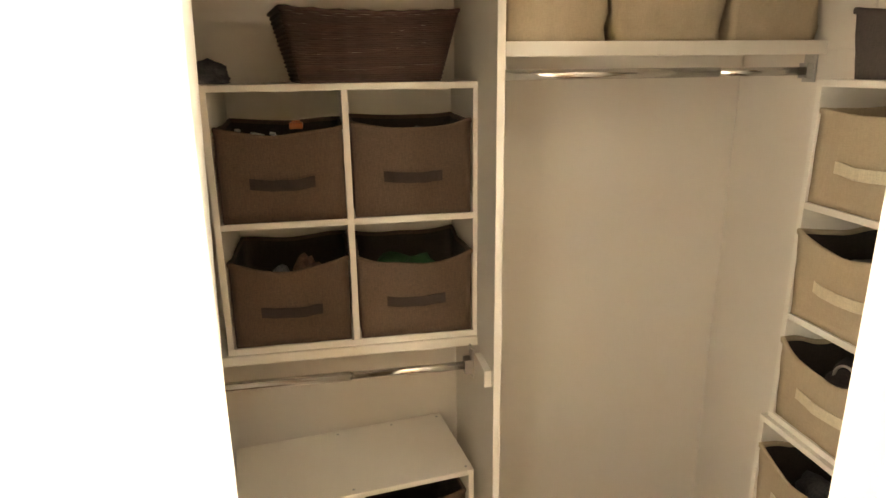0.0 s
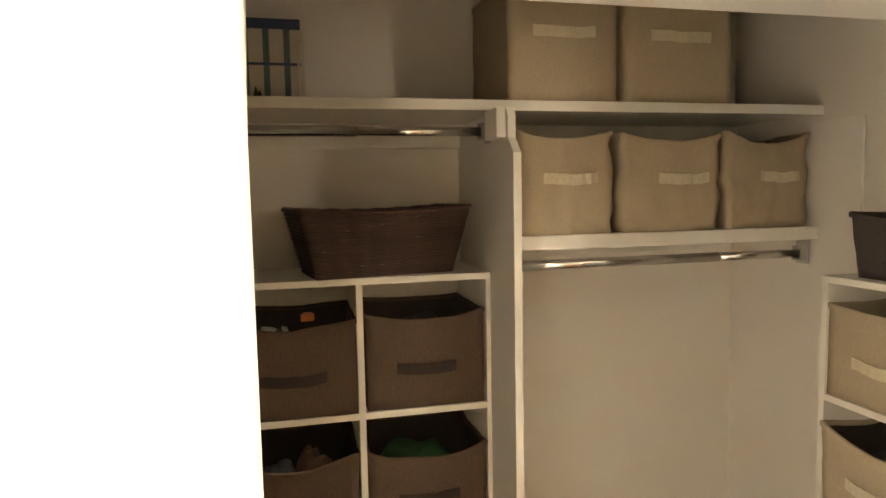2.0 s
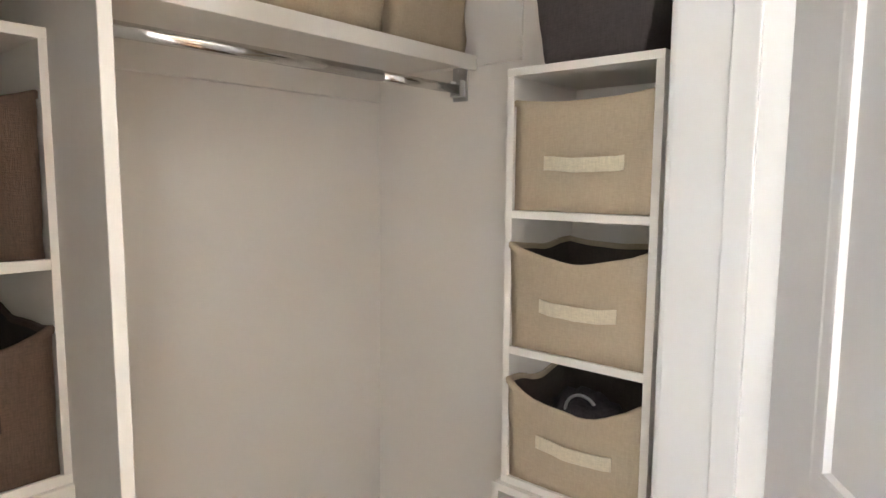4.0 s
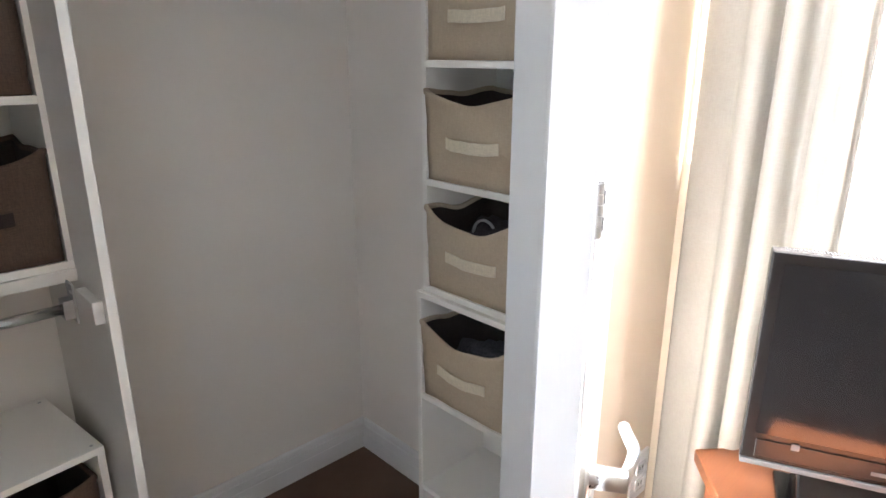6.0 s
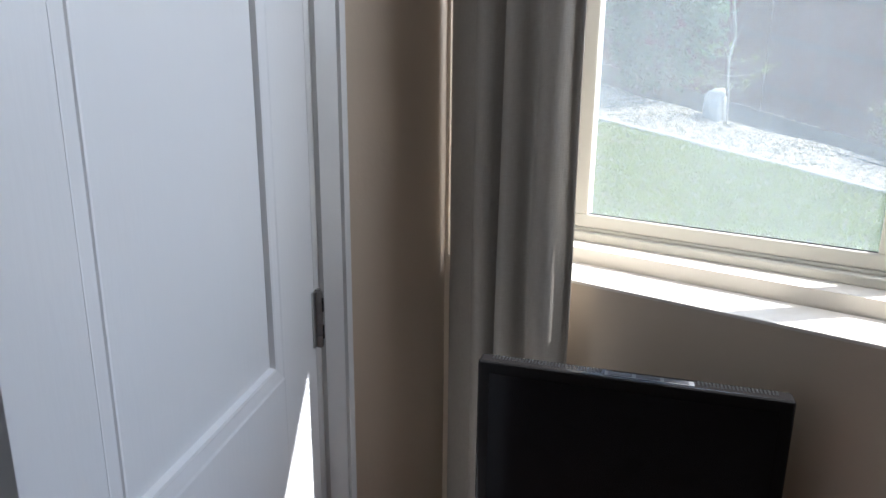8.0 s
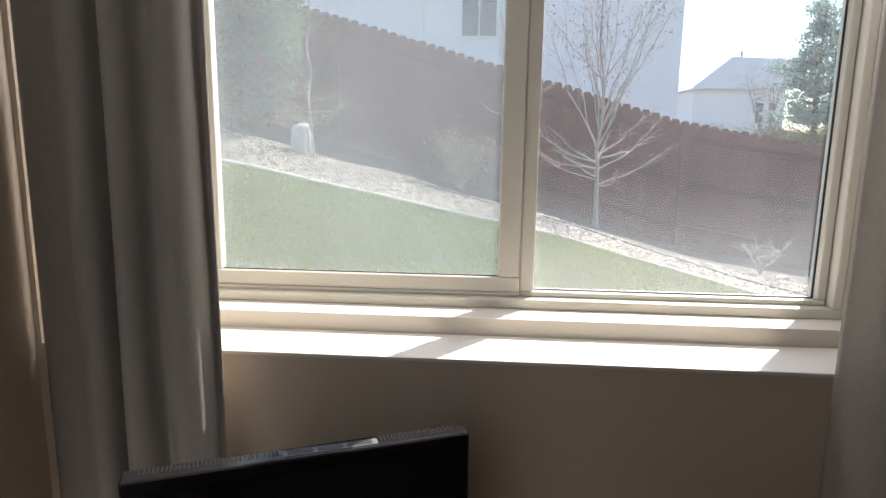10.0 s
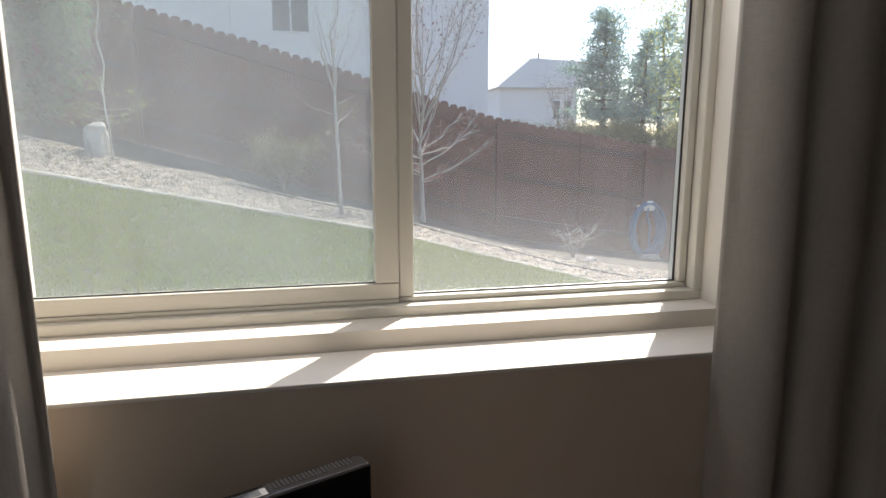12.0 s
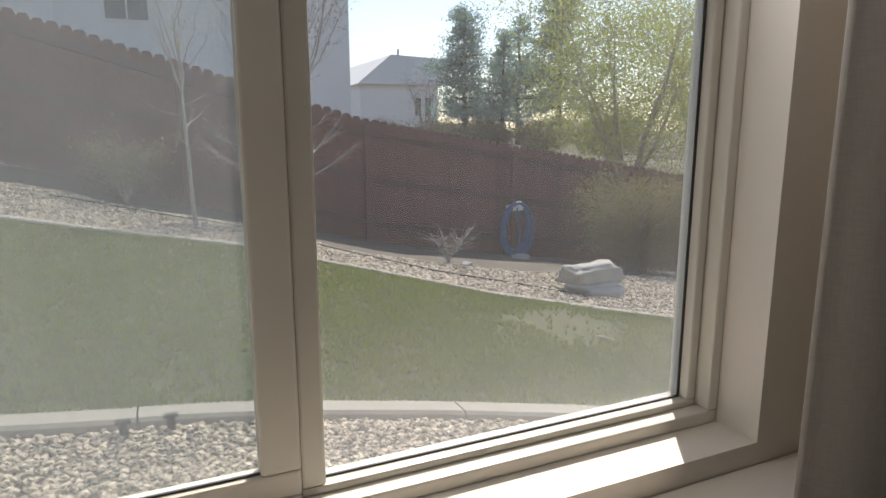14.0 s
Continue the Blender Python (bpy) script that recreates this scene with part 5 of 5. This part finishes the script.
def leafy(name, at, z0, height, spread, label, seed, stems, per=7, mat=None, bark=None, leaf=0.07, base=0.25):
    rn = random.Random(seed)
    ob = thing(name, (at[0], at[1], z0), label, "tree" if height > 2 else "bush")
    bm = bmesh.new()
    tips = []
    for s in range(stems):
        a = s * 6.283 / stems + rn.uniform(-0.4, 0.4)
        top = Vector((math.cos(a) * spread * 0.35, math.sin(a) * spread * 0.35, height * rn.uniform(0.75, 1.0)))
        tr = limb(bm, (0.03 * s, 0, 0), top, 0.012 * height + 0.006, 0.004, 6, 6, 0.02 * height, rn)
        for i in range(18):
            f = rn.uniform(base, 1.0)
            k = f * 6
            p = tr[min(5, int(k))].lerp(tr[min(6, int(k) + 1)], k - int(k))
            d = Vector((rn.gauss(0, 1), rn.gauss(0, 1), rn.uniform(-0.1, 0.8))).normalized()
            L = spread * 0.42 * rn.uniform(0.5, 1.1)
            pts = limb(bm, p, p + d * L, 0.005 * height ** 0.5, 0.002, 4, 3, 0.05 * L, rn)
            for q in range(9):
                tips.append(pts[0].lerp(pts[3], rn.uniform(0.25, 1.05)))
    part("branches", bm, bark or BARK, ob, "", True)
    leafage(ob, "leaves", tips, mat or LEAF, leaf, per, 0.10 * spread, rn)
    return ob


leafy("leafy_tree", (14.6, -11.6), -0.4, 5.6, 5.4, "tree with fresh yellow-green spring leaves beyond the fence", 21, 9, 30, leaf=0.042)
leafy("leafy_tree", (17.5, -17.0), 0.0, 6.0, 4.5, "pale spring tree beyond the fence", 23, 6, 22, leaf=0.05)
leafy("hedge_bush", (9.3, -7.4), ground_z(9.3, -7.4), 1.30, 1.75, "dense twiggy olive bush beside the fence", 25, 14, 16, HEDGE, BARK, 0.026, 0.15)
leafy("low_bush", (9.9, -0.25), ground_z(9.9, -0.25), 0.65, 0.85, "small sparse shrub in front of the fence", 27, 6, 3, HEDGE, BARK, 0.03, 0.2)
leafy("twig_bush", (9.0, -3.95), ground_z(9.0, -3.95), 0.42, 0.70, "small leafless twiggy shrub in gravel", 29, 5, 0, BARK, BARK, 0.02, 0.35)
leafy("bare_bush", (30, -12.6), 1.2, 3.6, 3.0, "leafless bush before a far house", 31, 6, 1, BARK, BARK, 0.05, 0.2)


def juniper():
    rn = random.Random(33)
    x, y = 10.0, 2.75
    ob = thing("juniper", (x, y, ground_z(x, y) - 0.05), "dense dark green juniper column by the fence", "tree")
    bm = bmesh.new()
    limb(bm, (0, 0, 0), (0, 0, 3.2), 0.07, 0.01, 7, 5, 0.03, rn)
    part("trunk", bm, DARKBARK, ob, "", True)
    tips = []
    for i in range(900):
        f = rn.random() ** 0.8
        a = rn.random() * 6.283
        r = 0.74 * math.sin(math.pi * min(1, 0.12 + f * 0.86)) ** 0.6 * rn.uniform(0.6, 1.1)
        tips.append((r * math.cos(a), r * math.sin(a), 0.1 + 3.3 * f))
    leafage(ob, "foliage", tips, CYP, 0.06, 12, 0.07, rn, 1.6)


juniper()


def boulder(name, at, size, seed, label, layered=0.0, lift=0.0):
    bm = bmesh.new()
    bmesh.ops.create_icosphere(bm, subdivisions=4, radius=1)
    for v in bm.verts:
        p = v.co.copy()
        r = 1 + 0.42 * noise.noise(p * 1.3 + Vector((seed, 0, 0))) + 0.12 * noise.noise(p * 3 + Vector((seed, 0, 0))) + 0.04 * noise.noise(p * 8)
        r -= layered * math.exp(-((p.z + 0.02 + 0.12 * p.y) / 0.07) ** 2)
        p = Vector([math.copysign(abs(c) ** 0.62, c) for c in p]) * r
        v.co = Vector((p.x * size[0], p.y * size[1], p.z * size[2]))
    ob = part(name, bm, ROCK, None, "", True)
    ob.location = (at[0], at[1], ground_z(*at) + size[2] * 0.62 + lift)
    tagged(ob, label, "rock")


boulder("boulder", (7.05, -4.76), (0.20, 0.30, 0.105), 2.0, "pale flat boulder lying in the gravel bed")
boulder("boulder", (7.12, -4.70), (0.20, 0.32, 0.110), 6.0, "pale slab of rock resting on a flat boulder", 0.0, 0.150)
boulder("boulder", (9.45, 1.80), (0.12, 0.13, 0.22), 5.0, "upright pale boulder beside the juniper")
boulder("stone", (8.75, -4.05), (0.06, 0.08, 0.04), 7.0, "small pale stone in the gravel bed")
boulder("stone", (10.2, -5.75), (0.09, 0.14, 0.04), 8.0, "flat pale stone under the hose")


def tube(name, pts, r, mat, parent=None, n=8):
    cu = bpy.data.curves.new(name, "CURVE")
    cu.dimensions, cu.bevel_depth, cu.bevel_resolution = "3D", r, 2
    sp = cu.splines.new("POLY")
    sp.points.add(len(pts) - 1)
    for p, c in zip(sp.points, pts):
        p.co = (*c, 1)
    tmp = bpy.data.objects.new(name, cu)
    me = bpy.data.meshes.new_from_object(tmp)
    bpy.data.objects.remove(tmp)
    me.materials.clear()
    me.materials.append(mat)
    ob = new(name, me)
    if parent:
        ob.parent = parent
    return ob


hose = thing("garden_hose", (10.70, -5.90, -0.05), "coiled blue garden hose on a pale hanger on the fence", "garden hose")
for k in range(8):
    rr = 0.21 + 0.026 * (k % 4)
    tube("coil", [(-0.02 - 0.02 * k, rr * math.sin(t * 0.2618) * 1.02, 0.05 + (rr + 0.16) * math.cos(t * 0.2618) - 0.02 * (k % 2)) for t in range(25)], 0.018, HOSE, hose)
tube("loose_end", [(-0.15, 0.02, 0.42), (-0.16, 0.05, 0.30), (-0.16, -0.02, 0.05), (-0.17, 0.00, -0.25), (-0.22, 0.04, -0.38)], 0.013, HOSE, hose)
boxpart("hanger", (-0.14, 0.085, -0.10, 0.10, 0.36, 0.43), TRIM, hose, 0.02)
boxpart("hanger_hook", (-0.16, -0.14, -0.05, 0.05, 0.40, 0.52), TRIM, hose, 0.01)
line = tube("drip_line", [(far_curb(y) + 1.25 - 0.35 * min(1, max(0, (-3 - y) / 2)) + 0.06 * math.sin(y * 3), y, ground_z(far_curb(y) + 1.2, y) + 0.03) for y in [0.5 - 0.2 * i for i in range(28)]], 0.012, BLACK)
tagged(line, "black drip irrigation pipe lying on the gravel", "pipe")
boxp = thing("white_stick", (5.25, -3.55, ground_z(5.25, -3.55) + 0.02), "short pale stick lying on the lawn", "stick")
tube("twig", [(0, 0, 0), (0.05, 0.02, 0.012), (0.12, 0.03, 0.01), (0.2, 0.07, 0.006)], 0.008, ROCK, boxp)


def near_house():
    ob = thing("stucco_house", (17.3, 0, 1.5), "tall pale stucco house behind the fence with small windows", "house")
    boxpart("wall", (0, 9.0, -5.13, 12.0, -2.0, 6.2), STUCCO, ob, 0.01)
    bm = bmesh.new()
    for pts in (((-0.5, -5.6, 6.2), (9.5, -5.6, 6.2), (4.5, -5.6, 8.4)), ):
        a = [bm.verts.new(p) for p in pts]
        b = [bm.verts.new((p[0], 12.5, p[2])) for p in pts]
        bm.faces.new(a)
        bm.faces.new(b)
        for i in range(3):
            bm.faces.new((a[i], a[(i + 1) % 3], b[(i + 1) % 3], b[i]))
    bmesh.ops.recalc_face_normals(bm, faces=bm.faces)
    part("roof", bm, ROOFM, ob)
    boxpart("downpipe", (-0.09, -0.005, 1.05, 1.14, -1.0, 6.1), STUCCO, ob, 0.01)
    for ya, yb, za, zb in ((-0.76, 0.16, 2.36, 3.5),):
        win = boxpart("window", (-0.03, -0.002, ya, yb, za, zb), TRIM, ob, 0.004)
        m = (ya + yb) / 2
        for p, q in ((ya + 0.05, m - 0.02), (m + 0.02, yb - 0.05)):
            boxpart("pane", (-0.036, -0.031, p, q, za + 0.05, zb - 0.05), GLASSD, win, 0)


near_house()


def far_house():
    ob = thing("far_house", (40, -15.0, 2.2), "distant pale gabled house with a grey roof", "house")
    boxpart("wall", (0, 8, -2.6, 2.6, -3.0, 2.25), STUCCO, ob, 0.01)
    bm = bmesh.new()
    a = [bm.verts.new(p) for p in ((-0.4, 2.9, 2.2), (-0.4, 0.7, 4.0), (-0.4, -3.6, 3.85), (-0.4, -2.9, 2.25))]
    b = [bm.verts.new((8.4, v.co.y, v.co.z)) for v in a]
    bm.faces.new(a)
    bm.faces.new(b)
    for i in range(4):
        bm.faces.new((a[i], a[(i + 1) % 4], b[(i + 1) % 4], b[i]))
    bmesh.ops.recalc_face_normals(bm, faces=bm.faces)
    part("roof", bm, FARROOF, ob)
    for y in (-1.9, -1.2):
        win = boxpart("window", (-0.05, -0.002, y - 0.25, y + 0.25, 0.3, 1.5), TRIM, ob, 0.004)
        boxpart("pane", (-0.06, -0.051, y - 0.2, y + 0.2, 0.35, 1.45), GLASSD, win, 0)
    bm = bmesh.new()
    bm_cyl(bm, (4, -1.4, 3.7), (4, -1.4, 4.9), 0.07, n=8)
    part("vent_pipe", bm, ROOFM, ob)


# far roof lifted to near white, distance haze put into its colour
FARROOF = material("hazed_shingle", (0.80, 0.79, 0.79), 0.9, var=0.1, scale=3, bump=0.3, bump_scale=12)
far_house()
for i, (x, y, s) in enumerate(((34, -11.2, 1.2), (26, -9.9, 0.8), (22, -13.8, 0.9), (21, -15.6, 1.0), (24, -19, 1.3), (32, -14.0, 1.2), (23, -11.0, 0.8), (23, -12.3, 0.9), (24, -14.9, 1.0), (25, -16.4, 1.1), (30, -15.6, 1.1), (28, -13.2, 1.0))):
    leafy("wild_bush", (x, y), 0.7, 1.1 * s, 1.8 * s, "low dry yellow-green scrub beyond the fence", 40 + i, 6, 14, SCRUB, BARK, 0.04, 0.1)
